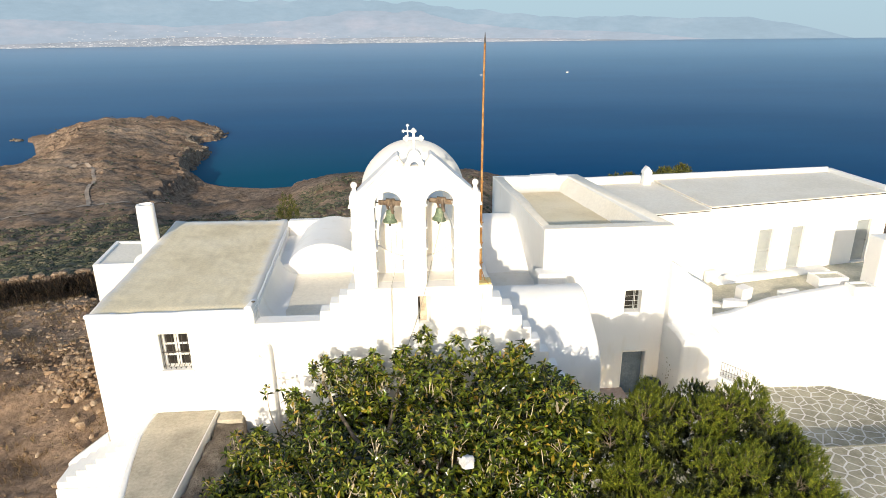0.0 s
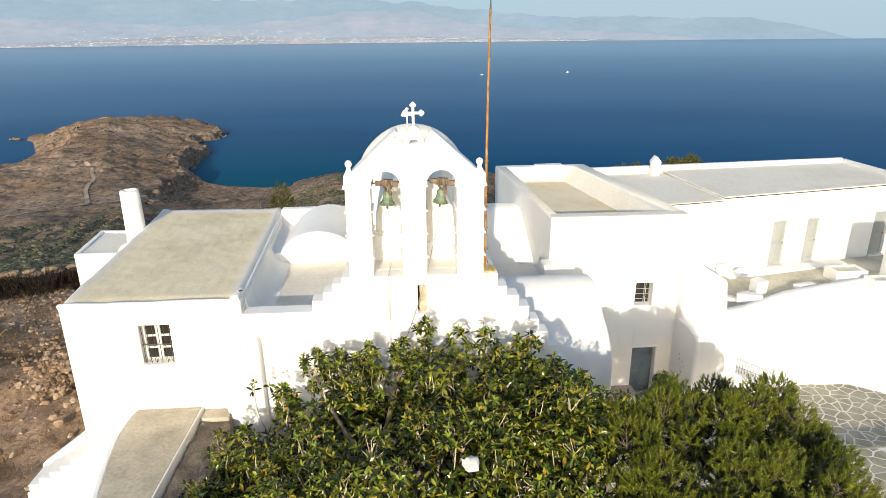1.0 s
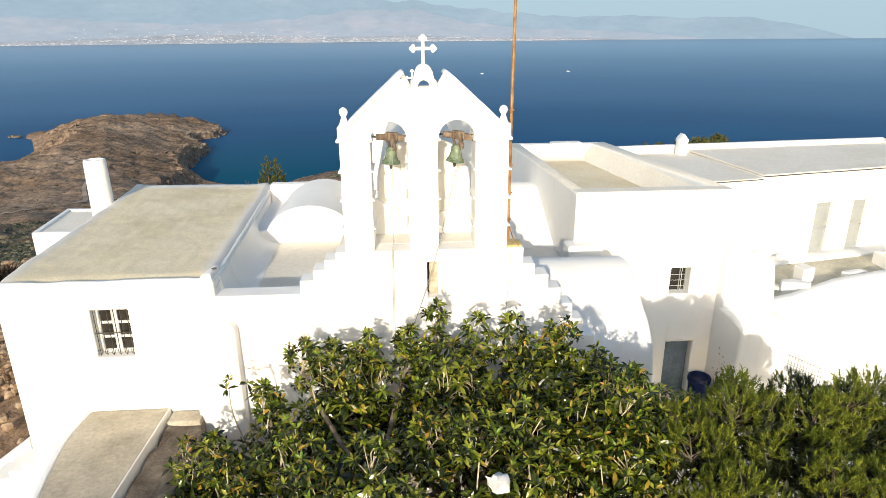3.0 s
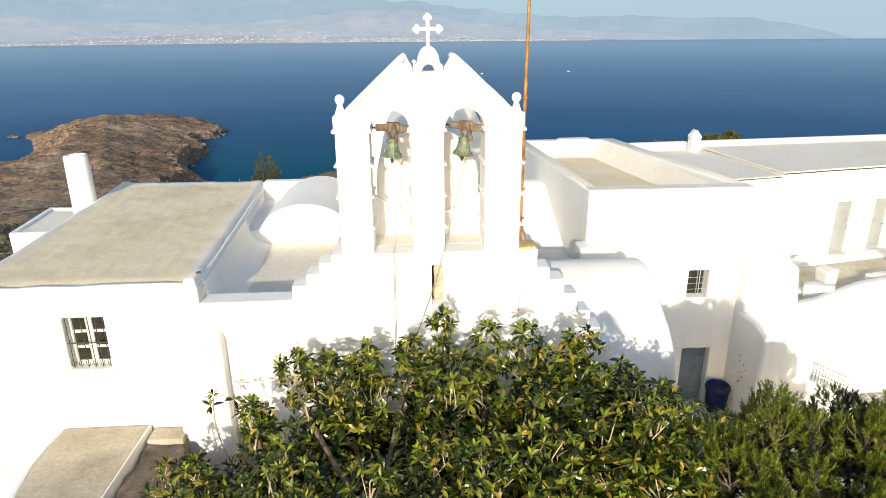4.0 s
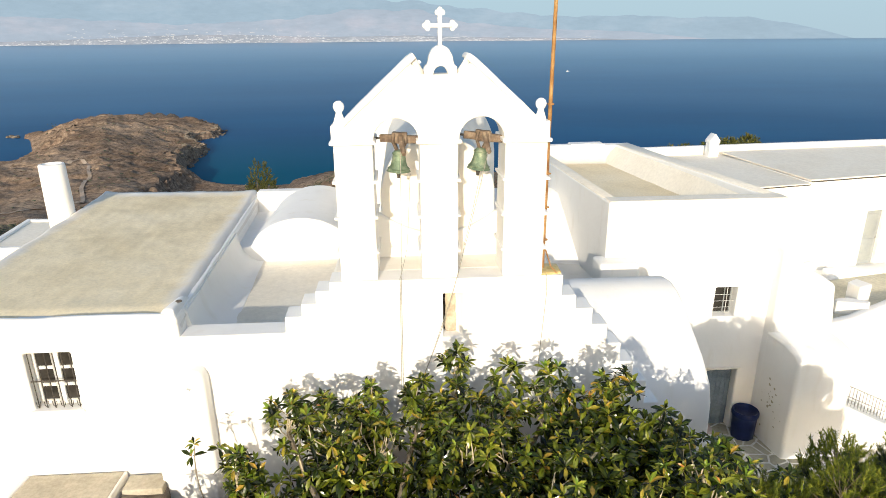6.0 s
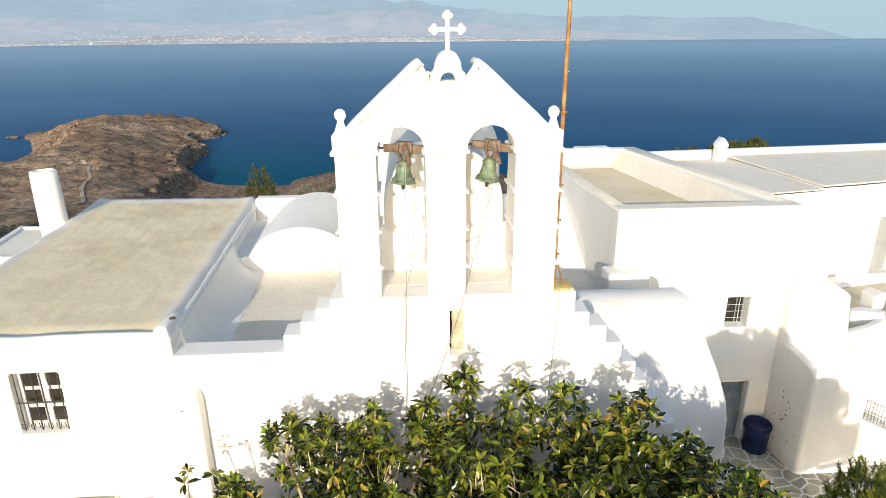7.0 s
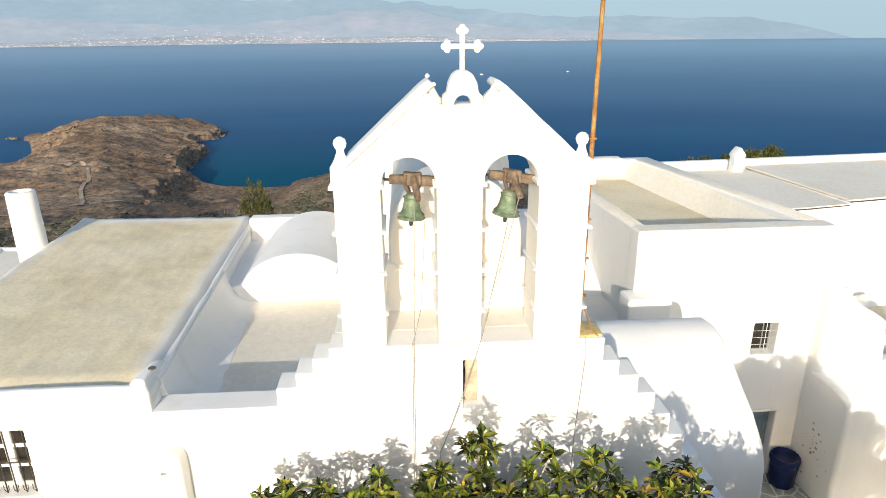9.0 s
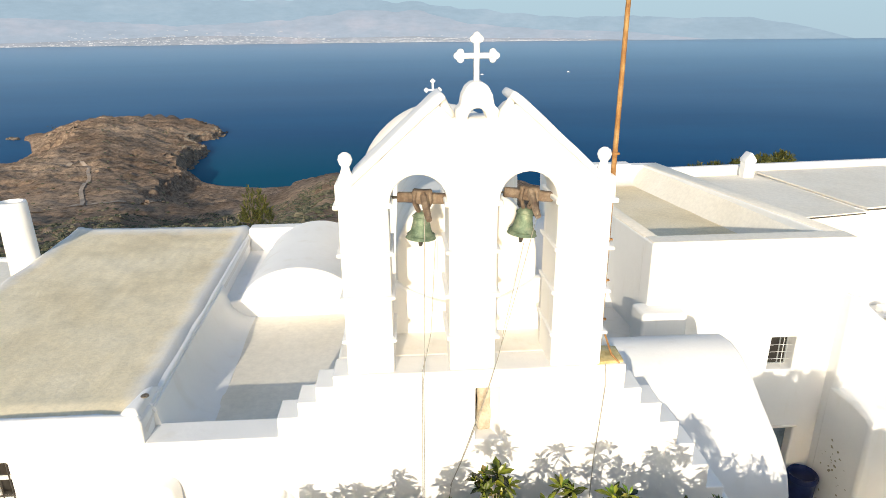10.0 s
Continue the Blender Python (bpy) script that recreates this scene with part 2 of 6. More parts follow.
# ---- mesh helpers ----
def thing(name, label, category, group="", kind="", at=(0, 0, 0)):
    ob = new(name)
    ob.empty_display_size = 0.2
    ob.location = at
    return tagged(ob, label, category, group, kind)


def weigh_normals(me):
    """Keeps broad faces flat beside their rounded edges: normals weighted by area, where nothing is sharp."""
    sharp = me.attributes.get("sharp_edge")
    if len(me.polygons) > 6000 or (sharp and any(d.value for d in sharp.data)):
        return
    nor, area = np.zeros(len(me.polygons) * 3), np.zeros(len(me.polygons))
    count, verts = np.zeros(len(me.polygons), int), np.zeros(len(me.loops), int)
    me.polygons.foreach_get("normal", nor)
    me.polygons.foreach_get("area", area)
    me.polygons.foreach_get("loop_total", count)
    me.loops.foreach_get("vertex_index", verts)
    total = np.zeros((len(me.vertices), 3))
    np.add.at(total, verts, np.repeat(nor.reshape(-1, 3) * area[:, None], count, axis=0))
    total /= np.linalg.norm(total, axis=1)[:, None] + 1e-12
    me.normals_split_custom_set_from_vertices(total.tolist())


def mesh_object(name, me, mat, parent=None, label="", smooth=True):
    me.materials.append(mat)
    if smooth:
        me.polygons.foreach_set("use_smooth", [True] * len(me.polygons))
        me.set_sharp_from_angle(angle=radians(50))
        weigh_normals(me)
    ob = new(name, me)
    if parent:
        ob.parent = parent
        ob.matrix_parent_inverse = Matrix.Translation(parent_place(parent)).inverted()
    if label:
        ob["label"] = label
    return ob


def parent_place(ob):
    return ob.location if ob.parent is None else Vector((0, 0, 0))


def part(name, bm, mat, parent=None, label="", smooth=True):
    bmesh.ops.recalc_face_normals(bm, faces=bm.faces)
    me = bpy.data.meshes.new(name)
    bm.to_mesh(me)
    bm.free()
    return mesh_object(name, me, mat, parent, label, smooth)


def arrays(name, verts, faces, mat, parent=None, label="", smooth=False):
    me = bpy.data.meshes.new(name)
    me.from_pydata([tuple(v) for v in verts], [], [tuple(f) for f in faces])
    return mesh_object(name, me, mat, parent, label, smooth)


def soften(bm, width, seg=2, least=25):
    edges = [e for e in bm.edges if len(e.link_faces) == 2 and math.degrees(e.calc_face_angle(0)) > least]
    if width > 0:
        bmesh.ops.bevel(bm, geom=edges, offset=width, segments=seg, profile=0.5, affect="EDGES", clamp_overlap=True)
    return bm


def box(x0, x1, y0, y1, z0, z1, bevel=0.02, seg=2, bm=None):
    b = bmesh.new()
    bmesh.ops.create_cube(b, size=1.0)
    for v in b.verts:
        v.co = Vector((x0 + (v.co.x + 0.5) * (x1 - x0), y0 + (v.co.y + 0.5) * (y1 - y0), z0 + (v.co.z + 0.5) * (z1 - z0)))
    soften(b, bevel, seg)
    return join(bm, b)


def join(bm, b):
    if bm is None:
        return b
    me = bpy.data.meshes.new("tmp")
    b.to_mesh(me)
    b.free()
    bm.from_mesh(me)
    bpy.data.meshes.remove(me)
    return bm


def prism(points, axis, a, b_, bevel=0.03, seg=2, bm=None, top=None):
    """A polygon drawn across an axis and drawn out along it from a to b_."""
    def at(p, q):
        return {"x": (q, p[0], p[1]), "y": (p[0], q, p[1]), "z": (p[0], p[1], q)}[axis]
    b = bmesh.new()
    low = [b.verts.new(at(p, a)) for p in points]
    high = [b.verts.new(at(p, b_)) for p in (top or points)]
    b.faces.new(low)
    b.faces.new(high)
    for i in range(len(points)):
        j = (i + 1) % len(points)
        b.faces.new((low[i], low[j], high[j], high[i]))
    bmesh.ops.recalc_face_normals(b, faces=b.faces)
    soften(b, bevel, seg)
    return join(bm, b)


def cells(xs, zs, keep, y0, y1, bevel=0.04, seg=3, along=None):
    """A wall in x and z made of the cells that keep(x, z) leaves standing, from y0 to y1. along: its line, as (x, z, y) -> place."""
    b = bmesh.new()
    xs, zs = sorted(set(xs)), sorted(set(zs))
    got = {}

    def vert(i, j):
        if (i, j) not in got:
            got[i, j] = b.verts.new((xs[i], y0, zs[j]))
        return got[i, j]
    faces = []
    for i in range(len(xs) - 1):
        for j in range(len(zs) - 1):
            if keep((xs[i] + xs[i + 1]) / 2, (zs[j] + zs[j + 1]) / 2):
                faces.append(b.faces.new((vert(i, j), vert(i + 1, j), vert(i + 1, j + 1), vert(i, j + 1))))
    out = bmesh.ops.extrude_face_region(b, geom=faces)
    for v in (g for g in out["geom"] if isinstance(g, bmesh.types.BMVert)):
        v.co.y = y1
    bmesh.ops.recalc_face_normals(b, faces=b.faces)
    bmesh.ops.dissolve_limit(b, angle_limit=0.01, verts=b.verts, edges=b.edges)
    soften(b, bevel, seg)
    if along:
        for v in b.verts:
            v.co = along(v.co)
    return b


def tube(points, radii, n=8, bm=None):
    b = bm or bmesh.new()
    points = [Vector(p) for p in points]
    rings = []
    for i, p in enumerate(points):
        d = (points[min(i + 1, len(points) - 1)] - points[max(i - 1, 0)]).normalized()
        u = d.orthogonal().normalized()
        if rings:
            u = (last - d * last.dot(d)).normalized()
        last = u
        w = d.cross(u)
        r = float(radii[i] if hasattr(radii, "__len__") else radii)
        rings.append([b.verts.new(p + r * (math.cos(k * math.tau / n) * u + math.sin(k * math.tau / n) * w)) for k in range(n)])
    for p, q in zip(rings, rings[1:]):
        for k in range(n):
            b.faces.new((p[k], p[(k + 1) % n], q[(k + 1) % n], q[k]))
    b.faces.new(rings[0][::-1])
    b.faces.new(rings[-1])
    return b


def lathe(profile, centre, n=32, bm=None):
    """(radius, z) pairs turned about an upright axis."""
    b = bm or bmesh.new()
    cx, cy, cz = centre
    rings = []
    for r, z in profile:
        if r < 1e-4:
            rings.append([b.verts.new((cx, cy, cz + z))])
        else:
            rings.append([b.verts.new((cx + r * math.cos(k * math.tau / n), cy + r * math.sin(k * math.tau / n), cz + z)) for k in range(n)])
    for p, q in zip(rings, rings[1:]):
        for k in range(n):
            j = (k + 1) % n
            if len(p) == 1 and len(q) > 1:
                b.faces.new((p[0], q[j], q[k]))
            elif len(q) == 1 and len(p) > 1:
                b.faces.new((p[k], p[j], q[0]))
            elif len(p) > 1:
                b.faces.new((p[k], p[j], q[j], q[k]))
    return b


def wavy(bm, amp, scale, cut=0.0):
    """Hand-laid unevenness; cut: first split edges longer than this."""
    if cut:
        for _ in range(6):
            long = [e for e in bm.edges if e.calc_length() > cut]
            if not long:
                break
            bmesh.ops.subdivide_edges(bm, edges=long, cuts=1, use_grid_fill=True)
    for v in bm.verts:
        v.co += amp * noise.noise_vector(v.co * scale)
    return bm


def rim_roof_material():
    """Buff cement whose edges are brushed over with old whitewash."""
    m = ROOF.copy()
    m.name = "cement roof with whitewashed rim"
    n, l = m.node_tree.nodes, m.node_tree.links
    p = n["Principled BSDF"]
    body = p.inputs["Base Color"].links[0].from_socket
    uv = n.new("ShaderNodeUVMap")
    sep = n.new("ShaderNodeSeparateXYZ")
    l.new(uv.outputs["UV"], sep.inputs[0])
    wob = noise_node(n, l, 1.6, 6, 0.65)
    ma = n.new("ShaderNodeMath")
    ma.operation, ma.inputs[1].default_value, ma.inputs[2].default_value = "MULTIPLY_ADD", 0.22, -0.11
    l.new(wob.outputs["Fac"], ma.inputs[0])
    ad = n.new("ShaderNodeMath")
    ad.operation = "ADD"
    l.new(sep.outputs["X"], ad.inputs[0])
    l.new(ma.outputs["Value"], ad.inputs[1])
    mask = ramp_node(n, l, ad.outputs["Value"], [(0.80, (0, 0, 0)), (0.93, (0.95, 0.95, 0.95))])
    l.new(mix_node(n, l, body, (0.76, 0.73, 0.68), mask.outputs["Color"]), p.inputs["Base Color"])
    return m


def sheet(corners, nx, ny, height, bm=None, rim=False):
    """A bent sheet over four plan corners (front left, front right, back right, back left); height(u, v) gives z."""
    b = bm or bmesh.new()
    a, c, d, e = [Vector((*p, 0)) for p in corners]
    g = []
    for j in range(ny + 1):
        v = j / ny
        row = []
        for i in range(nx + 1):
            u = i / nx
            p = (a * (1 - u) + c * u) * (1 - v) + (e * (1 - u) + d * u) * v
            row.append(b.verts.new((p.x, p.y, height(u, v))))
        g.append(row)
    for j in range(ny):
        for i in range(nx):
            b.faces.new((g[j][i], g[j][i + 1], g[j + 1][i + 1], g[j + 1][i]))
    if rim:
        # how near each place is to the side and back edges
        uv = b.loops.layers.uv.new("UVMap")
        b.faces.index_update()
        for k, f in enumerate(b.faces):
            i, j = k % nx, k // nx
            for lp, (di, dj) in zip(f.loops, ((0, 0), (1, 0), (1, 1), (0, 1))):
                a_, v_ = (i + di) / nx, (j + dj) / ny
                lp[uv].uv = (max(abs(2 * a_ - 1), 1 - (1 - v_) * 2.4), 0.5)
    return b


# ---- land, sea and distance ----
SEA_Z = -100.0
EYE_PLAN = Vector((-0.25, -15.0))


def step01(a, b, x):
    t = np.clip((x - a) / (b - a), 0, 1)
    return t * t * (3 - 2 * t)


COAST = np.array([(-900, 300), (-520, 520), (-379, 587), (-372, 602), (-383, 652), (-425, 730), (-458, 768), (-438, 792), (-400, 815), (-372, 842), (-345, 855), (-290, 842), (-250, 808),
                  (-226, 792), (-219, 762), (-222, 735), (-238, 714), (-229, 690), (-206, 655), (-200, 616), (-199, 575), (-186, 520), (-176, 503), (-146, 484), (-110, 474), (-80, 480),
                  (-20, 482), (70, 440), (150, 380), (420, 330), (900, 250), (900, -900), (-900, -900)], float)


def coast_distance(x, y):
    """Metres inland (positive) or out to sea (negative)."""
    best = np.full(x.shape, 1e9)
    inside = np.zeros(x.shape, bool)
    for (ax, ay), (bx, by) in zip(COAST, np.roll(COAST, -1, 0)):
        dx, dy = bx - ax, by - ay
        t = np.clip(((x - ax) * dx + (y - ay) * dy) / (dx * dx + dy * dy), 0, 1)
        best = np.minimum(best, np.hypot(x - ax - t * dx, y - ay - t * dy))
        crosses = ((ay > y) != (by > y)) & (x < dx * (y - ay) / (dy if dy else 1e-9) + ax)
        inside ^= crosses
    return np.where(inside, best, -best)


def rolling(x, y, size, octaves=4):
    """Smooth random relief of unit height, by sums of turned waves."""
    total, amp = np.zeros(np.shape(x)), 1.0
    for k in range(octaves):
        for i in range(3):
            a = 1.3 * i + 2.1 * k + 0.4
            s = math.tau / size * (1 + 0.37 * i)
            total = total + amp / 3 * np.sin(s * (x * math.cos(a) + y * math.sin(a)) + 1.7 * i + k * 2.3 + 1.5 * np.sin(s * 0.6 * (y * math.cos(a) - x * math.sin(a))))
        size, amp = size * 0.47, amp * 0.55
    return total


def land_height(x, y):
    x, y = np.asarray(x, float), np.asarray(y, float)
    dx, dy = x - EYE_PLAN.x, y - EYE_PLAN.y
    d, az = np.hypot(dx, dy), np.degrees(np.arctan2(dx, dy))
    # round the monastery
    left = 1.25 + 1.25 * step01(0.5, 6.0, y) - 0.085 * np.clip(y, 0, 40) - 0.05 * np.clip(-9 - x, 0, 40) + 0.12 * rolling(x, y, 5.0)
    crest = step01(14.9, 17.2, y + 0.45 * (x + 16.4))
    left = left - 4.6 * crest
    yard = np.full(d.shape, -0.62)
    near = np.where(x < -4.9, left, yard + (left - yard) * step01(-3.9, -4.9, x))
    # the hillside to the left, and the spur straight ahead
    hill_l = np.interp(d, [30, 46, 60, 103, 150, 240, 300, 335, 420, 900], [-3.2, -3.6, -6.2, -18, -29, -48, -61, -71, -79, -77])
    hill_c = np.interp(d, [30, 40, 112, 230, 330, 415, 450, 480, 900], [-2.0, -4.0, -17.0, -41, -58, -72, -83, -97, -99])
    hill_r = np.interp(d, [30, 60, 150, 300, 900], [-3.0, -12, -45, -92, -99])
    c = np.clip((az + 16) / 11.0, 0, 1)
    far = hill_l * (1 - c) + hill_c * c
    far = far * (1 - step01(6, 16, az)) + hill_r * step01(6, 16, az)
    far = far + rolling(x, y, 70) * np.clip((d - 60) / 200, 0, 1) * (2.2 - 1.2 * step01(330, 430, d)) + rolling(x + 50, y, 14, 3) * np.clip((d - 60) / 160, 0, 1) * 0.5
    far = far - 6.0 * step01(-25, -20, az) * step01(-7, -12, az) * step01(140, 250, d)
    # the headland's far rim stands higher
    far = far + 3.5 * np.exp(-((x + 355) / 75) ** 2 - ((y - 785) / 80) ** 2) - 9.0 * step01(-285, -225, x) * step01(560, 640, y) - 11.0 * step01(-290, -340, x) * step01(640, 570, y) * step01(400, 480, y)
    far = far - 10.0 * step01(-340, -430, x) * step01(640, 700, y) + (1.6 * rolling(x + 20, y + 40, 34, 3)) * step01(430, 520, d)
    b = step01(33, 48, d)
    behind = step01(75, 110, np.abs(az))
    z = near * (1 - b) + far * b
    z = z * (1 - behind) + (near * 0.3 + 0.2) * behind
    s = coast_distance(x, y)
    soft = np.maximum(step01(-192, -158, x) * step01(540, 465, y) * step01(-40, -95, x), step01(-300, -350, x))
    cliff = (22 * (1 - np.exp(-np.maximum(s, 0) / 7)) + 0.35 * np.maximum(s, 0)) * (1 - soft) + (np.where(x > -250, 0.06 * np.clip(s, 0, 95) + 0.9 * np.maximum(s - 95, 0), np.where(y > 640, 0.42, 0.16) * np.clip(s, 0, 60) + 0.4 * np.maximum(s - 60, 0)) + 1) * soft
    cliff = cliff * (1 + (0.34 * rolling(x, y, 30, 3) + 0.34 * rolling(x + 9, y, 11, 3)) * step01(0, 6, s) * (1 - 0.35 * soft))
    return np.where(d < 90, z, np.where(s > 0, np.minimum(z, SEA_Z + cliff), SEA_Z - 6))


def build_land():
    azs = np.concatenate([np.linspace(-50, 50, 330), np.linspace(50, 310, 46)[1:-1]])
    ds = np.concatenate([[0.01, 2, 5], np.geomspace(8, 430, 270), np.linspace(433, 860, 190), [900, 1000, 1100]])
    A, D = np.meshgrid(np.radians(azs), ds)
    X, Y = EYE_PLAN.x + D * np.sin(A), EYE_PLAN.y + D * np.cos(A)
    Z = land_height(X, Y)
    n, m = X.shape
    verts = np.stack([X, Y, Z], -1).reshape(-1, 3)
    i, j = np.meshgrid(np.arange(n - 1), np.arange(m), indexing="ij")
    k = (j + 1) % m
    faces = np.stack([i * m + j, i * m + k, (i + 1) * m + k, (i + 1) * m + j], -1).reshape(-1, 4)
    ok = (Z.reshape(-1)[faces] > SEA_Z - 5.9).any(1)
    ob = arrays("ground", verts.tolist(), faces[ok].tolist(), GROUND, smooth=True)
    tagged(ob, "dry brown hillside running down to a rocky headland", "ground", kind="structure")


def build_sea():
    azs = np.radians(np.linspace(-180, 180, 121))
    ds = np.geomspace(60, 4850, 90)
    A, D = np.meshgrid(azs, ds)
    t = np.clip((D - 1300) / 3550, 0, 1)
    Z = SEA_Z + (13.0 - 36.5 - SEA_Z + 0.0) * t ** 1.6 * 1.0
    X, Y = EYE_PLAN.x + D * np.sin(A), EYE_PLAN.y + D * np.cos(A)
    n, m = X.shape
    i, j = np.meshgrid(np.arange(n - 1), np.arange(m - 1), indexing="ij")
    faces = np.stack([i * m + j, i * m + j + 1, (i + 1) * m + j + 1, (i + 1) * m + j], -1).reshape(-1, 4)
    ob = arrays("water", np.stack([X, Y, Z], -1).reshape(-1, 3).tolist(), faces.tolist(), SEA, smooth=True)
    tagged(ob, "calm deep blue sea reaching to the horizon", "sea", kind="structure")


def hump(a, *humps):
    return sum(h * np.exp(-((a - c) / w) ** 2) for c, w, h in humps)


def build_range(name, dist, foot, height, mat, label, az0=-60, az1=62):
    azs = np.linspace(az0, az1, 500)
    rows = []
    h = height(azs)
    rough = 1 + 0.045 * rolling(azs, azs * 0.3, 13, 5)
    for k in range(9):
        v = k / 8
        z = foot + np.maximum(h, 0) * rough * (1 - (1 - v) ** 1.7) * (1 + 0.03 * np.sin(azs * (1.1 + v) + 5 * v))
        d = dist + 35 * v
        a = np.radians(azs)
        rows.append(np.stack([EYE_PLAN.x + d * np.sin(a), EYE_PLAN.y + d * np.cos(a), z], -1))
    m = len(azs)
    faces = [(k * m + i, k * m + i + 1, (k + 1) * m + i + 1, (k + 1) * m + i) for k in range(8) for i in range(m - 1)]
    ob = arrays(name, np.concatenate(rows).tolist(), faces, mat, smooth=True)
    tagged(ob, label, "mountains", kind="structure")


build_land()
build_sea()
# Pale blue emission paints the haze over mountains, hills and plain.
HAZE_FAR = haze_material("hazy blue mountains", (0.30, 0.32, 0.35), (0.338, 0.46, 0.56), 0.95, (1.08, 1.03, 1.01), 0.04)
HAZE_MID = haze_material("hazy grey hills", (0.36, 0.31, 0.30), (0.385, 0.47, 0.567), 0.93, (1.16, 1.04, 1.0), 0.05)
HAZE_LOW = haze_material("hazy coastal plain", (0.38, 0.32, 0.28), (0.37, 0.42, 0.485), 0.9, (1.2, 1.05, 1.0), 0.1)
FOOT = 13.0 - 4800 * math.tan(radians(0.44))
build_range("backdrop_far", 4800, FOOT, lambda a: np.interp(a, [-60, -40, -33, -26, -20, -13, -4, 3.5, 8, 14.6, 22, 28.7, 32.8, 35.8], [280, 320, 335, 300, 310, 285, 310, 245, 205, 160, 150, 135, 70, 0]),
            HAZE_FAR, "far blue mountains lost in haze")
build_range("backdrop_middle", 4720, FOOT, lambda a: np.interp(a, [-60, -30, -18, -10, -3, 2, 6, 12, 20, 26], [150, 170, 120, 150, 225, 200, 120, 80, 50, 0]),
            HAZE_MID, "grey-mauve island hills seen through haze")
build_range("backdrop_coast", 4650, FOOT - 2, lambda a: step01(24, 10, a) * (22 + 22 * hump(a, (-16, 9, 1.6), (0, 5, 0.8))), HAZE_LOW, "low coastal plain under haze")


def haze_sky():
    """The milky band of sky over the far shore."""
    m = bpy.data.materials.new("milky sky")
    m.use_nodes = True
    n, l = m.node_tree.nodes, m.node_tree.links
    n.remove(n["Principled BSDF"])
    g = n.new("ShaderNodeNewGeometry")
    z = n.new("ShaderNodeSeparateXYZ")
    l.new(g.outputs["Position"], z.inputs[0])
    mr = n.new("ShaderNodeMapRange")
    mr.inputs["From Min"].default_value, mr.inputs["From Max"].default_value = -30, 900
    l.new(z.outputs["Z"], mr.inputs["Value"])
    r = ramp_node(n, l, mr.outputs["Result"], [(0.0, (0.40, 0.535, 0.615)), (0.35, (0.42, 0.575, 0.655)), (1.0, (0.40, 0.57, 0.70))])
    e = n.new("ShaderNodeEmission")
    l.new(r.outputs["Color"], e.inputs["Color"])
    l.new(e.outputs["Emission"], n["Material Output"].inputs["Surface"])
    azs = np.radians(np.linspace(-75, 80, 80))
    v = [(EYE_PLAN.x + 4860 * math.sin(a), EYE_PLAN.y + 4860 * math.cos(a), h) for h in (-60, 1400) for a in azs]
    k = len(azs)
    ob = arrays("backdrop_sky", v, [(i, i + 1, k + i + 1, k + i) for i in range(k - 1)], m)
    tagged(ob, "milky pale blue sky over the far shore", "sky", kind="structure")


haze_sky()


def build_town():
    """White houses along the far shore."""
    rng = np.random.default_rng(5)
    b = bmesh.new()
    for _ in range(1150):
        a = float(rng.choice([rng.uniform(-33, 17), rng.normal(-17, 6), rng.normal(1, 5)]))
        up = abs(rng.normal(0, 0.5)) * (64 if -26 < a < -6 else 30 if -6 < a < 6 else 14)
        up = up if rng.uniform() < 0.7 else round(up / 22) * 22 + rng.uniform(0, 3)
        w, hh = rng.gamma(2.0, 3.2) + 2, rng.uniform(2.0, 4.2)
        r = radians(a)
        d = 4640
        c = Vector((EYE_PLAN.x + d * math.sin(r), EYE_PLAN.y + d * math.cos(r), FOOT + 1 + up))
        bmesh.ops.create_cube(b, size=1.0, matrix=Matrix.Translation(c) @ Matrix.Rotation(-r, 4, "Z") @ Matrix.Diagonal((w, 6, hh, 1)))
    # The houses carry their haze as emission too.
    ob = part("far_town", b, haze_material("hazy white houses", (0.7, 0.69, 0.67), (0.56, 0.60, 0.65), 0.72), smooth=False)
    tagged(ob, "scattered white houses along the far hazy shore", "town", kind="stuff")


build_town()


# ---- the left house ----
def house_walls(corners, thick, z0, z1, sides, bevel=0.06, name_top=None):
    """Walls on the sides named by corner index, as one ring or part of one, in plan."""
    cs = [Vector(c) for c in corners]
    mid = sum(cs, Vector((0, 0))) / len(cs)
    inner = []
    n = len(cs)
    for i, c in enumerate(cs):
        p, q = cs[i - 1], cs[(i + 1) % n]
        d1, d2 = (c - p).normalized(), (q - c).normalized()
        n1, n2 = Vector((-d1.y, d1.x)), Vector((-d2.y, d2.x))
        bis = (n1 + n2).normalized()
        inner.append(c + bis * (thick / max(0.3, bis.dot(n1))))
    return cs, inner


def ring(corners, thick, z0, z1, bevel=0.06, seg=3, tops=None):
    """A closed ring of walls; corners run anticlockwise."""
    cs, inner = house_walls(corners, thick, z0, z1, None)
    n = len(cs)
    b = bmesh.new()
    tops = tops or [z1] * n
    o0 = [b.verts.new((*c, z0)) for c in cs]
    i0 = [b.verts.new((*c, z0)) for c in inner]
    o1 = [b.verts.new((*c, t)) for c, t in zip(cs, tops)]
    i1 = [b.verts.new((*c, t)) for c, t in zip(inner, tops)]
    for k in range(n):
        j = (k + 1) % n
        b.faces.new((o0[k], o0[j], o1[j], o1[k]))
        b.faces.new((i0[j], i0[k], i1[k], i1[j]))
        b.faces.new((o1[k], o1[j], i1[j], i1[k]))
        b.faces.new((o0[j], o0[k], i0[k], i0[j]))
    bmesh.ops.recalc_face_normals(b, faces=b.faces)
    return soften(b, bevel, seg), inner


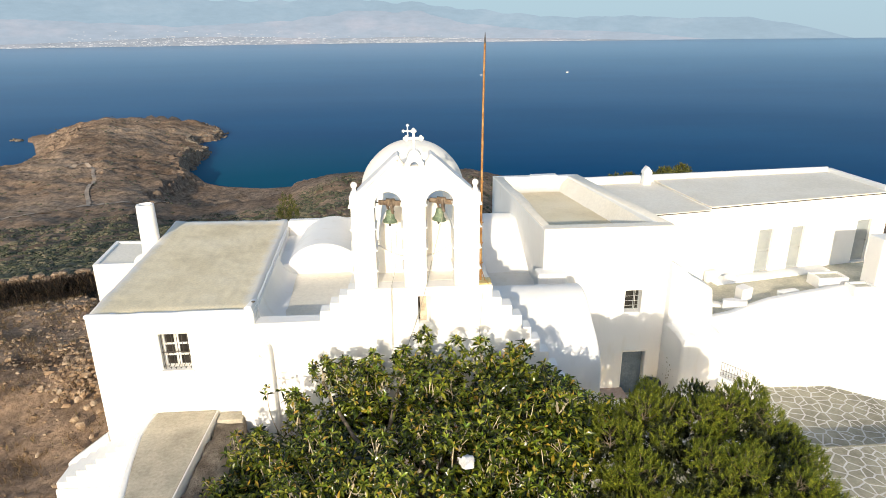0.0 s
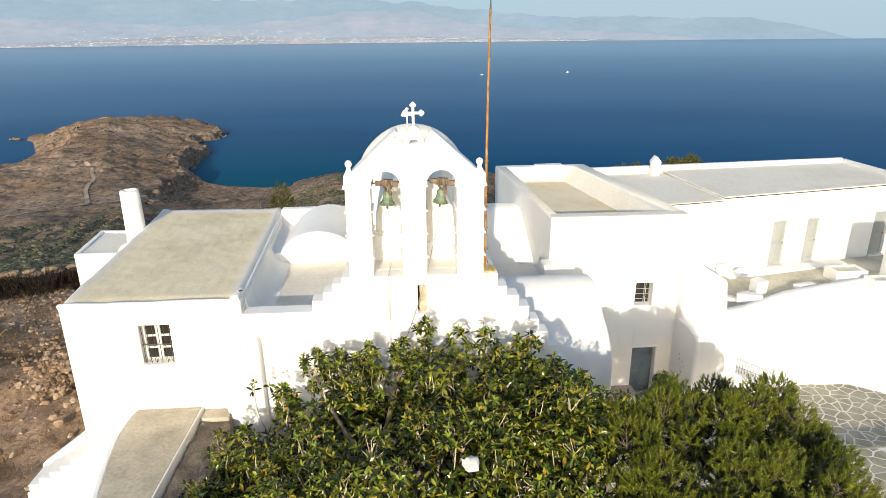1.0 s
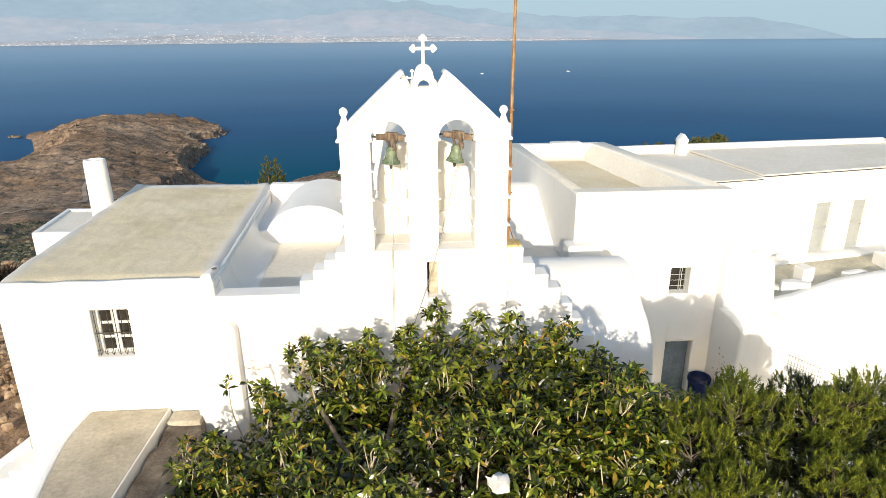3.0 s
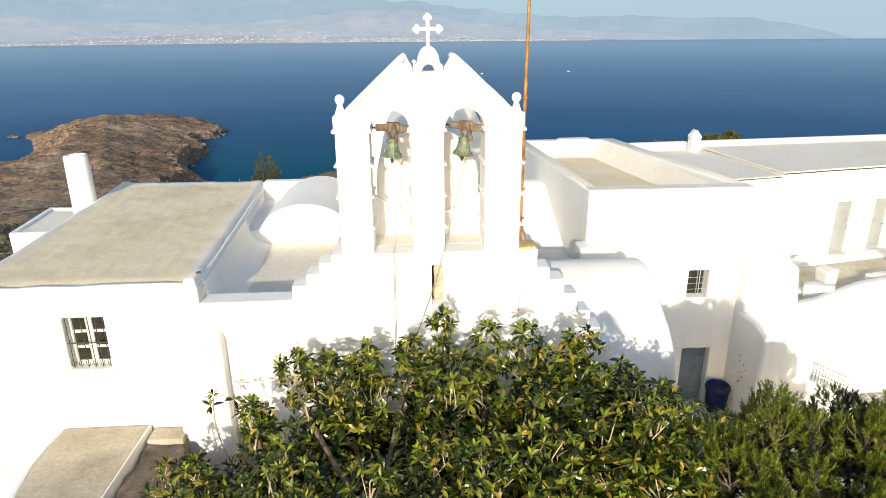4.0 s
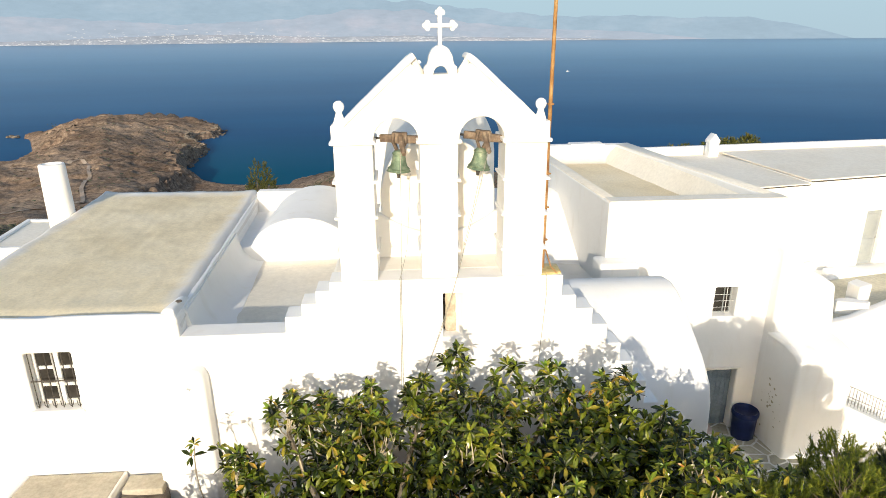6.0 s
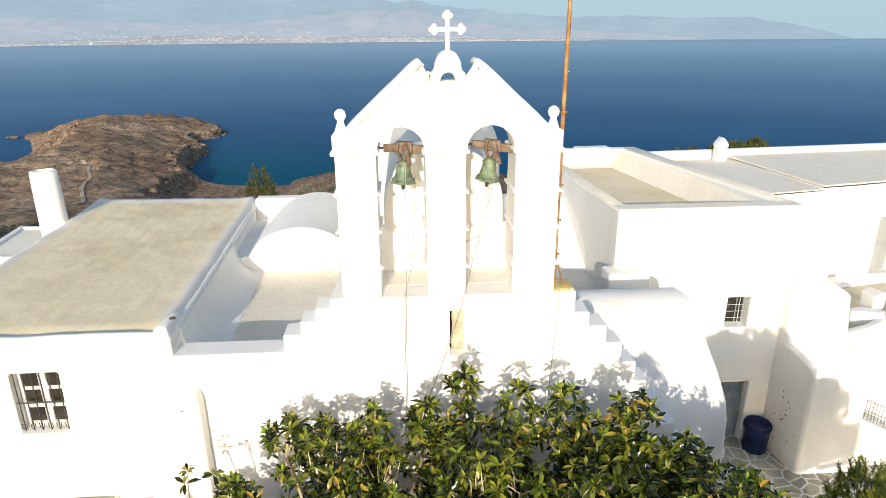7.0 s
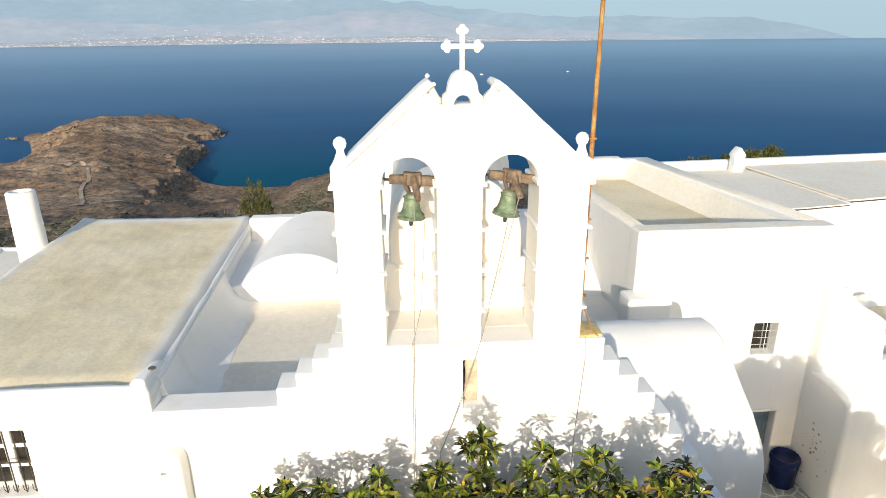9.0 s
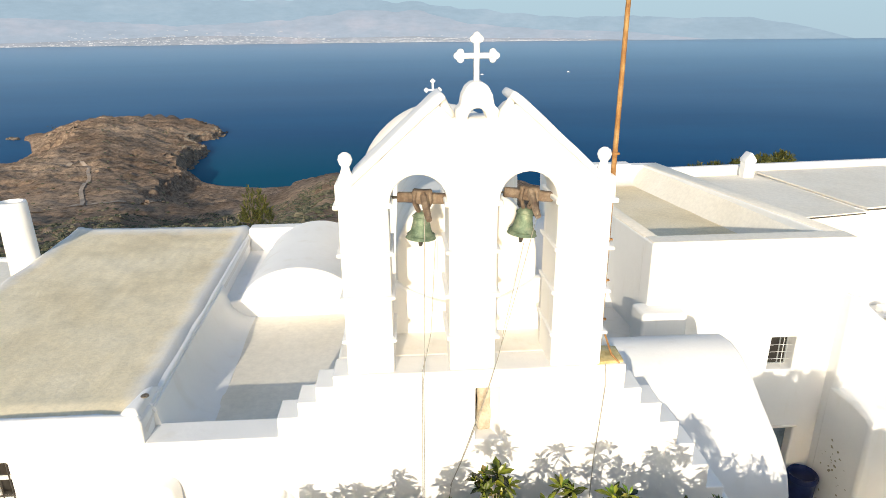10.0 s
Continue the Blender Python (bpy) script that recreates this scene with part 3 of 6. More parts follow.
def cell_house():
    """The long cell wing with its cambered cement roof and barred window."""
    h = thing("house", "whitewashed house with a flat cement roof and barred window", "house", at=(-6.5, 4, 0))
    fl, fr, br, bl = (-8.56, 0.0), (-4.28, 0.0), (-4.74, 8.45), (-9.2, 8.7)
    front = cells([-8.56, -6.79, -6.05, -4.28], [-0.6, 4.76, 5.80, 6.36], lambda x, z: not (-6.79 < x < -6.05 and 4.76 < z < 5.8), 0.0, 0.42, 0.05)
    part("front_wall", wavy(front, 0.012, 1.3), WHITE, h)
    u = [(-8.56, 0.42), (-8.16, 0.42), (-8.78, 8.25), (-5.12, 8.05), (-4.68, 0.42), (-4.28, 0.42), br, bl]
    part("side_wall", wavy(prism(u, "z", -0.6, 6.36, 0.03, 3), 0.012, 0.9), WHITE, h)
    roof = sheet([(-8.62, 0.09), (-4.25, 0.09), (-4.705, 8.47), (-9.25, 8.72)], 60, 60,
                 lambda a, v: 6.385 + 0.03 * (1 - (2 * a - 1) ** 2) * (v * (1 - v) * 4) ** 0.5 + 0.10 * abs(2 * a - 1) ** 9 * (1 + 0.5 * noise.noise((v * 11, a, 4))) + 0.07 * v ** 14 - 0.30 * (max(0, abs(2 * a - 1) - 0.90) / 0.10) ** 2.5 - 0.12 * max(0, v - 0.985) / 0.015 - 0.055 * max(0, 1 - v / 0.035)
                 + (0.014 * noise.noise((a * 9, v * 16, 0)) + 0.012 * noise.noise((a * 23, v * 40, 2))) * (1 - abs(2 * a - 1) ** 12), rim=True)
    part("roof", roof, rim_roof_material(), h, "cambered buff cement roof with whitewashed rims")
    part("roof_edge", wavy(box(-8.58, -4.3, -0.012, 0.13, 6.30, 6.42, 0.05, 3), 0.022, 1.9, 0.3), WHITE, h)
    part("rim_fillet", sheet([(-9.45, 4.4), (-8.72, 4.4), (-9.02, 8.3), (-9.7, 8.3)], 14, 40, lambda a, v: 5.6 + 0.84 * a ** 0.6 * min(1, 6 * v + 0.2) - 0.25 * max(0, a - 0.85) / 0.15 + 0.035 * noise.noise((a * 5, v * 12, 11)) + 0.02 * noise.noise((a * 16, v * 40, 3))), WHITE, h, "rough white plaster fillet along the roof edge")
    lip = wavy(prism([(-4.72, -0.01), (-4.27, -0.02), (-4.30, 1.1), (-4.62, 0.9)], "z", 6.22, 6.47, 0.09, 4, top=[(-4.50, 0.12), (-4.33, 0.06), (-4.36, 0.7), (-4.44, 0.6)]), 0.012, 2.2)
    part("roof_lip", lip, WHITE, h)
    part("spout_hole", lathe([(0.0, 0.0), (0.05, 0.004), (0.055, -0.01), (0.0, -0.02)], (-4.36, 0.42, 6.475), 14), DARK_STONE, h, "dark rain-spout hole in the roof rim")
    w = part("window", cells([-6.79, -6.72, -6.48, -6.36, -6.12, -6.05], [4.76, 4.84, 5.10, 5.15, 5.42, 5.47, 5.72, 5.80],
                             lambda x, z: not ((-6.72 < x < -6.48 or -6.36 < x < -6.12) and any(a < z < c for a, c in ((4.84, 5.10), (5.15, 5.42), (5.47, 5.72)))), 0.20, 0.27, 0.006, 1), WHITE_PAINT, h, "white painted six-pane casement")
    for cx in (-6.60, -6.24):
        for z0, z1 in ((4.84, 5.10), (5.15, 5.42), (5.47, 5.72)):
            part("pane", box(cx - 0.13, cx + 0.13, 0.235, 0.243, z0 - 0.01, z1 + 0.01, 0), CURTAIN, w, smooth=False)
    part("sill", wavy(box(-6.85, -5.99, -0.05, 0.2, 4.70, 4.77, 0.02), 0.004, 3), WHITE, w)
    g = part("grille", box(-6.79, -6.05, 0.055, 0.069, 5.26, 5.285, 0.004, 1), IRON, h, "rusty iron window bars")
    for k in range(6):
        x = -6.75 + k * 0.132
        part("bar", tube([(x, 0.062, 4.77), (x, 0.062, 5.80)], 0.009, 6), IRON, g)
        part("scroll", tube([(x - 0.035, 0.055, 4.90), (x - 0.03, 0.055, 4.82), (x, 0.055, 4.79), (x + 0.03, 0.055, 4.82), (x + 0.035, 0.055, 4.90)], 0.006, 5), IRON, g)
    part("back_room", box(-6.9, -5.8, 0.43, 0.47, 4.6, 5.95, 0), DARK, h, smooth=False)
    pier = wavy(prism([(-4.85, -0.6), (-3.86, -0.6), (-3.90, 5.30), (-3.94, 5.46), (-4.06, 5.52), (-4.72, 5.50), (-4.85, 5.46)], "y", -0.26, 0.04, 0.07, 4), 0.014, 1.7)
    part("pier", pier, WHITE, h, "whitewashed buttress against the wall")
    part("hook", tube([(-4.18, -0.25, 5.22), (-4.18, -0.32, 5.22), (-4.12, -0.34, 5.22)], 0.015, 6), WHITE_AGED, h)


def annex():
    a = thing("annex", "low whitewashed annex with a pale cement roof", "annex", at=(-10.2, 7.5, 0))
    b, inner = ring([(-11.3, 6.2), (-9.04, 6.2), (-9.2, 8.8), (-11.65, 9.0)], 0.16, 0.6, 5.62, 0.03)
    part("wall", wavy(b, 0.012, 1.0), WHITE, a)
    part("roof", sheet([(-11.2, 6.3), (-9.05, 6.3), (-9.15, 8.7), (-11.5, 8.9)], 10, 10, lambda u, v: 5.56 + 0.01 * noise.noise((u * 6, v * 6, 3))), ROOF_PALE, a)
    c = thing("chimney", "tall round whitewashed chimney on a plastered base", "chimney", at=(-9.3, 6.55, 5.5))
    part("base", lathe([(0.72, -0.3), (0.66, 0.10), (0.56, 0.24), (0.42, 0.30), (0.33, 0.34), (0.315, 0.55)], (-9.3, 6.55, 5.55), 28), WHITE, c)
    part("shaft", wavy(lathe([(0.315, 0.5), (0.31, 1.2), (0.295, 2.08), (0.28, 2.12), (0.22, 2.13), (0.21, 2.0), (0.0, 1.98)], (-9.3, 6.55, 5.55), 28), 0.01, 2), WHITE, c)


cell_house()
annex()


# ---- the church ----
def church():
    c = thing("church", "whitewashed church with a stepped front wall and round dome", "church", at=(0, 4, 0))
    left = [(-2.58, 6.02), (-2.30, 6.30), (-2.05, 6.52), (-1.82, 6.74)]
    right = [(1.97, 6.89), (2.22, 6.53), (2.51, 6.28), (2.79, 5.97), (3.05, 5.6), (3.3, 5.24), (3.56, 4.85), (3.84, 4.4), (4.12, 3.95)]

    def top(x):
        for xe, z in left:
            if x < xe:
                return z
        for xe, z in right:
            if x < xe:
                return z
        return -9
    xs = [-4.28, 0.0, 0.36] + [p[0] for p in left] + [p[0] for p in right]
    zs = [-0.6, 5.84, 6.63] + [p[1] for p in left] + [p[1] for p in right]
    front = cells(xs, zs, lambda x, z: z < top(x) and not (0 < x < 0.36 and 5.84 < z < 6.63), 0.0, 0.46, 0.055)
    part("front_wall", wavy(front, 0.012, 1.4), WHITE, c)
    part("belfry_base", wavy(box(-1.80, 1.95, 0.44, 1.18, 4.9, 6.895, 0.05, 3), 0.01, 1.5), WHITE_AGED, c)
    part("stained_cap", wavy(prism([(1.58, 0.02), (1.95, 0.05), (1.97, 0.46), (1.62, 0.5)], "z", 6.87, 6.925, 0.02, 2), 0.008, 4), mottled("ochre stained plaster", (0.42, 0.30, 0.10), (0.62, 0.50, 0.24), (0.72, 0.66, 0.5), 4, 12), c, "ochre rust stain on the wall top")
    part("slit_reveal", wavy(prism([(0.20, 0.30), (0.34, 0.02), (0.40, 0.02), (0.40, 0.44), (0.20, 0.44)], "z", 5.80, 6.66, 0.02, 2), 0.008, 4), WHITE, c)
    part("slit_stone", wavy(box(0.05, 0.23, 0.22, 0.43, 5.80, 6.60, 0.03, 2), 0.03, 6, 0.12), mottled("bare stone", (0.38, 0.31, 0.22), (0.53, 0.46, 0.35), (0.66, 0.58, 0.47), 4, 18), c, "bare stone filling of a slit window")
    # Near-black box stands for the shadow along the slit's left jamb and head.
    part("slit_shade", box(-0.01, 0.20, 0.30, 0.42, 5.84, 6.66, 0.01, 1), DARK, c, "dark strip standing for the shadow in the slit window")
    dip = [(-1.75, 6.5), (1.75, 6.5), (1.75, 7.86), (0.98, 7.67)] + [(x, 7.31 + 0.36 * (x / 0.98) ** 2) for x in np.linspace(0.85, -0.85, 13)] + [(-0.98, 7.67), (-1.75, 7.86)]
    part("back_wall", wavy(prism(dip, "y", 1.12, 1.27, 0.03, 3), 0.006, 2), WHITE, c, "low white wall with a dipped top behind the bells")
    nave = [(-1.0, 4.9), (-1.0, 8.0)] + [(1.0 * math.cos(t), 8.0 + 1.0 * math.sin(t)) for t in np.linspace(math.pi - 0.1, 0.1, 15)] + [(1.0, 8.0), (1.0, 4.9)]
    part("nave_vault", wavy(prism(nave, "y", 1.22, 7.2, 0.05, 3), 0.012, 1.2), WHITE_AGED, c, "narrow cream-washed barrel vault")
    part("nave_roof", sheet([(-1.95, 0.8), (2.6, 0.8), (2.6, 12.5), (-1.95, 12.5)], 12, 26, lambda u, v: 5.12 + 0.02 * noise.noise((u * 5, v * 12, 1))), WHITE_AGED, c)
    dome = [(2.05, 4.9), (2.02, 5.3), (2.0, 6.6), (2.0, 7.3)] + [(2.0 * math.cos(t), 7.35 + 2.03 * math.sin(t)) for t in np.linspace(0.06, math.pi / 2 - 0.03, 14)] + [(0.0, 9.385)]
    part("dome", wavy(lathe(dome, (0.06, 8.7, 0), 64), 0.02, 1.1), WHITE_AGED, c, "round whitewashed dome")
    part("dome_cross", cross_mesh(-0.08, 8.7, 9.36, 0.55, 0.32, 0.05), WHITE_PAINT, c)
    # the low roof beside the belfry, and the small vault behind it
    cove = [(-4.85, 5.35), (-3.70, 5.35)] + [(-3.70 - 0.555 * math.sin(k * math.pi / 16), 6.30 - 0.695 * math.cos(k * math.pi / 16)) for k in range(9)] + [(-4.85, 6.30)]
    cove = prism(cove, "y", 0.42, 4.74, 0.01, 1)
    for v in cove.verts:
        v.co.x -= 0.054 * (v.co.y - 0.42)
    part("cove", wavy(cove, 0.015, 1.1, 0.5), WHITE, c, "plastered cove between the roof and the house wall")
    part("low_roof", sheet([(-4.35, 0.44), (-1.8, 0.44), (-1.8, 4.9), (-4.6, 4.9)], 14, 24, lambda u, v: 5.60 + 0.05 * (1 - v) * 0 + 0.25 * max(0, 0.08 - v) + 0.10 * max(0, abs(2 * u - 1) - 0.8) + 0.01 * noise.noise((u * 6, v * 9, 7))), ROOF_PALE, c, "pale cream cement roof")
    arc = [(-4.85, 4.8), (-4.85, 5.94), (-4.4, 5.95)] + [(-3.02 + 1.16 * math.cos(t), 5.93 + 0.70 * math.sin(t) ** 1.2) for t in np.linspace(math.pi - 0.12, 0.12, 19)] + [(-1.75, 6.02), (-1.75, 4.8)]
    part("side_vault", wavy(prism(arc, "y", 4.7, 8.1, 0.06, 3), 0.015, 1.0), WHITE, c, "small whitewashed barrel vault")
    part("rear_parapet", wavy(box(-4.72, -1.9, 7.9, 8.34, 4.8, 6.52, 0.08, 3), 0.02, 1.2, 0.5), WHITE, c, "low white parapet behind the small vault")
    # the sloping shoulder to the right
    slope = [(1.1, -0.6), (1.1, 2.9), (1.14, 3.55), (1.30, 3.93), (1.75, 4.34), (2.25, 4.68), (2.75, 5.0), (3.15, 5.17), (3.55, 5.25), (3.95, 5.21), (4.2, 5.08), (4.25, -0.6)]
    part("shoulder", wavy(prism(slope, "x", 2.0, 5.48, 0.10, 4), 0.02, 1.0), WHITE, c, "rounded sloping whitewashed shoulder wall")
    # the white slope between the dome and the next house
    b = bmesh.new()
    grid = []
    for j in range(13):
        z = 2.9 + 2.8 * j / 12
        grid.append([b.verts.new((1.7 + 2.93 * i / 20, 8.0 + 1.5 * (z - 4.1) - 0.25 * max(0.0, i / 20 - 0.8) / 0.2, z)) for i in range(21)])
    grid.append([b.verts.new((v.co.x, 11.2, 5.68)) for v in grid[-1]])
    grid.append([b.verts.new((v.co.x, 11.25, 2.9)) for v in grid[-1]])
    for r0, r1 in zip(grid, grid[1:]):
        for i in range(20):
            b.faces.new((r0[i], r0[i + 1], r1[i + 1], r1[i]))
    b.faces.new([r[0] for r in grid])
    b.faces.new([r[-1] for r in grid][::-1])
    part("slope", wavy(b, 0.015, 1.3), WHITE, c, "whitewashed masonry slope beside the dome")
    part("aisle_roof", sheet([(2.2, 4.0), (4.7, 4.0), (4.7, 8.4), (2.2, 8.4)], 6, 12, lambda u, v: 4.1 + 0.02 * noise.noise((u * 5, v * 8, 6))), WHITE_AGED, c)
    part("rear_wall", wavy(box(1.6, 4.75, 13.1, 13.5, 0, 5.0, 0.05, 3), 0.01, 1.2), WHITE, c)
    part("wall_stub", wavy(box(4.4, 5.46, 5.4, 6.1, -0.6, 4.98, 0.08, 3), 0.014, 1.5), WHITE, c)


def cross_mesh(x, y, z, height, width, t, fancy=True):
    """An upright cross whose arms end in three lobes."""
    b = box(x - t / 2, x + t / 2, y - t / 2, y + t / 2, z, z + height, 0.006, 1)
    zc = z + height * 0.62
    b = box(x - width / 2, x + width / 2, y - t * 0.53, y + t * 0.53, zc - t / 2, zc + t / 2, 0.006, 1, b)
    r = t * (0.62 if fancy else 0.5)
    for cx, cz, d in ((x - width / 2, zc, (-1, 0)), (x + width / 2, zc, (1, 0)), (x, z + height, (0, 1))):
        for thin, (ex, ez) in zip((0.96, 0.92, 0.88), (d, (d[1], d[0]), (-d[1], -d[0]))):
            m = Matrix.Translation((cx + ex * r * 0.95, y, cz + ez * r * 0.95)) @ Matrix.Rotation(radians(90), 4, "X")
            bmesh.ops.create_cone(b, cap_ends=True, segments=14, radius1=r, radius2=r, depth=t * thin, matrix=m)
    return b


PILLARS = ((-1.635, -1.02), (-0.345, 0.265), (0.955, 1.635))


def belfry():
    t = thing("bell_tower", "whitewashed double-arched bell gable with ringed pillars", "bell tower", at=(0, 0.4, 6.9))
    z0, z1 = 6.89, 9.08
    for a, b_ in PILLARS:
        p = part("pillar", wavy(box(a + 0.012, b_ - 0.012, 0.012, 0.72, z0, z1, 0.03, 3), 0.008, 2.2, 0.4), WHITE, t)
        for zr in (7.37, 7.94, 8.50):
            part("band", wavy(box(a - 0.03, b_ + 0.03, -0.05, 0.755, zr - 0.02, zr + 0.025, 0.012, 2), 0.009, 3.5, 0.2), WHITE, p)
        part("capital", wavy(box(a - 0.035, b_ + 0.035, -0.055, 0.76, z1 - 0.015, z1 + 0.045, 0.014, 2), 0.008, 3.5, 0.25), WHITE, p)
    pts = [(-1.64, 9.11), (-1.64, 9.36), (-1.42, 9.36), (-0.47, 10.22), (-0.40, 10.20), (-0.27, 10.06), (0.25, 10.06), (0.38, 10.20), (0.45, 10.22), (1.42, 9.36), (1.64, 9.38), (1.64, 9.11)]
    for a, b_ in ((0.265, 0.955), (-1.02, -0.345)):
        c, r = (a + b_) / 2, (b_ - a) / 2
        pts += [(c + r * math.cos(s), 9.11 + r * math.sin(s)) for s in np.linspace(0, math.pi, 15)]
    part("gable", wavy(prism(pts, "y", 0.0, 0.62, 0.02, 2), 0.006, 1.8), WHITE, t)
    for s in (-1, 1):
        rake = prism([(s * 1.46, 9.32), (s * 0.46, 10.20), (s * 0.35, 10.30), (s * 0.41, 10.37), (s * 0.52, 10.29), (s * 1.47, 9.42)], "y", -0.04, 0.66, 0.025, 2)
        part("raking_cornice", wavy(rake, 0.008, 2.5, 0.3), WHITE, t)
        part("finial", lathe([(0.10, 0.0), (0.085, 0.06), (0.05, 0.16), (0.045, 0.19), (0.07, 0.22), (0.085, 0.27), (0.07, 0.32), (0.03, 0.35), (0, 0.355)], (s * 1.51, 0.12, 9.35), 18), WHITE, t)
        part("scroll", tube([(s * 0.41, 0.05, 10.32), (s * 0.36, 0.1, 10.2), (s * 0.30, 0.2, 10.1), (s * 0.26, 0.35, 10.06)], [0.04, 0.05, 0.05, 0.03], 10), WHITE_AGED, t)
    lan = [(-0.24, 10.04), (-0.24, 10.17), (-0.19, 10.20), (-0.17, 10.32), (-0.12, 10.42), (-0.05, 10.465), (0.05, 10.465), (0.12, 10.42), (0.17, 10.32), (0.19, 10.20), (0.24, 10.17), (0.24, 10.04),
           (0.11, 10.04)] + [(0.11 * math.cos(s), 10.06 + 0.12 * math.sin(s)) for s in np.linspace(0.2, math.pi - 0.2, 7)] + [(-0.11, 10.04)]
    part("lantern", wavy(prism(lan, "y", 0.02, 0.34, 0.025, 2), 0.006, 3), WHITE, t)
    part("cross", cross_mesh(0.0, 0.17, 10.45, 0.46, 0.36, 0.062), WHITE_PAINT, t, "white cross with lobed arms")


def bell(x, tilt, z):
    """A bell on its headstock, with clapper and swing arm."""
    g = thing("bell", "green bronze bell on a weathered timber headstock", "bell", "bells in the bell gable", at=(x, 0.3, z))
    prof = [(0.0, 0.30), (0.055, 0.295), (0.08, 0.265), (0.088, 0.22), (0.095, 0.16), (0.112, 0.09), (0.14, 0.035), (0.165, 0.0), (0.152, -0.004), (0.128, 0.03), (0.1, 0.09), (0.085, 0.16), (0.07, 0.25), (0, 0.26)]
    prof = [(r * 1.14, zz * 1.12) for r, zz in prof]
    turn = Matrix.Translation((x, 0.3, z)) @ Matrix.Rotation(radians(tilt), 4, "Y")
    b = lathe(prof, (0, 0, -0.53), 30)
    bmesh.ops.transform(b, matrix=turn, verts=b.verts)
    body = part("bell_body", b, BRONZE, g)
    for zz in (-0.485, -0.255):
        b = lathe([(0.165 if zz < -0.4 else 0.108, -0.01), (0.175 if zz < -0.4 else 0.114, 0), (0.165 if zz < -0.4 else 0.108, 0.01)], (0, 0, zz), 30)
        bmesh.ops.transform(b, matrix=turn, verts=b.verts)
        part("ring", b, BRONZE, body)
    b = wavy(box(-0.12, 0.12, -0.075, 0.075, -0.10, 0.075, 0.02, 1, box(-0.30, 0.30, -0.055, 0.055, -0.09, 0.03, 0.012, 1)), 0.016, 5, 0.1)
    bmesh.ops.transform(b, matrix=turn, verts=b.verts)
    part("headstock", b, OLD_WOOD, g, "weathered timber headstock")
    for s in (-1, 1):
        b = tube([(s * 0.09, -0.07, 0.05), (s * 0.10, -0.085, -0.06), (s * 0.05, -0.06, -0.17), (s * 0.03, 0.0, -0.2)], 0.026, 6)
        b = tube([(s * 0.09, -0.07, 0.05), (s * 0.09, 0.07, 0.05), (s * 0.085, 0.075, -0.08), (s * 0.03, 0.02, -0.19)], 0.024, 6, b)
        bmesh.ops.transform(b, matrix=turn, verts=b.verts)
        part("strap", b, OLD_WOOD, g)
        b = tube([(s * 0.3, 0, -0.03), (s * 0.38, 0, -0.03)], 0.018, 7)
        bmesh.ops.transform(b, matrix=turn, verts=b.verts)
        part("pivot", b, IRON, g)
    b = tube([(0.01, -0.05, 0.02), (0.06, -0.32, -0.16), (0.075, -0.38, -0.2)], [0.05, 0.042, 0.036], 7)
    bmesh.ops.transform(b, matrix=turn, verts=b.verts)
    part("swing_arm", b, OLD_WOOD, g)
    b = tube([(0, 0, -0.3), (0, 0.0, -0.55), (0, 0, -0.57), (0, 0, -0.64)], [0.012, 0.014, 0.035, 0.02], 8)
    bmesh.ops.transform(b, matrix=turn, verts=b.verts)
    part("clapper", b, IRON, g)


def rope(points, r=0.0048, label="thin bell rope hanging down the church front"):
    pts = []
    for a, b_ in zip(points, points[1:]):
        for k in range(6):
            u = k / 6
            p = Vector(a).lerp(Vector(b_), u)
            p.z -= 0.03 * math.sin(u * math.pi)
            pts.append(p)
    pts.append(Vector(points[-1]))
    ob = part("bell_rope", tube(pts, r, 5), ROPE)
    tagged(ob, label, "rope", "bell ropes")


church()
belfry()
bell(-0.63, 3, 9.13)
bell(0.66, 7, 9.14)
rope([(-0.62, -0.09, 8.97), (-0.66, -0.06, 6.95), (-0.67, -0.035, 6.83), (-0.70, -0.03, 4.2)])
rope([(-0.48, 0.3, 8.55), (-0.56, 0.1, 7.4), (-0.69, -0.06, 6.93), (-0.69, -0.035, 6.83), (-0.73, -0.03, 4.2)])
rope([(0.70, -0.09, 8.98), (0.28, -0.12, 7.2), (0.02, -0.1, 6.2), (-0.32, -0.04, 5.2), (-0.45, -0.03, 4.3)])
rope([(0.62, 0.28, 8.5), (0.35, -0.03, 7.5), (0.27, -0.12, 7.15), (0.0, -0.1, 6.2), (-0.34, -0.04, 5.15)], 0.005)
rope([(1.68, -0.03, 6.93), (1.70, -0.035, 6.6), (1.62, -0.03, 5.4), (1.6, -0.03, 4.5)], 0.006, "thin cable hanging down the church front")


def flagpole():
    p = thing("flagpole", "tall rusty iron flagpole clamped to the bell gable", "flagpole", at=(1.7, 0.3, 6.9))
    part("pole", tube([(1.685, 0.30, 6.88), (1.69, 0.30, 9.0), (1.71, 0.30, 11.2), (1.74, 0.30, 12.9)], [0.032, 0.032, 0.028, 0.024], 12), RUST, p)
    part("tip", tube([(1.74, 0.30, 12.9), (1.745, 0.30, 13.05), (1.745, 0.3, 13.16)], [0.024, 0.014, 0.005], 8), IRON, p)
    for z in (7.4, 7.95, 8.5, 9.58):
        part("clamp", box(1.645, 1.745, 0.255, 0.30, z, z + 0.025, 0.005, 1), RUST, p)
    part("stay", tube([(1.68, 0.12, 7.3), (1.75, -0.02, 7.05), (1.86, -0.03, 6.93)], 0.012, 6), RUST, p)


flagpole()


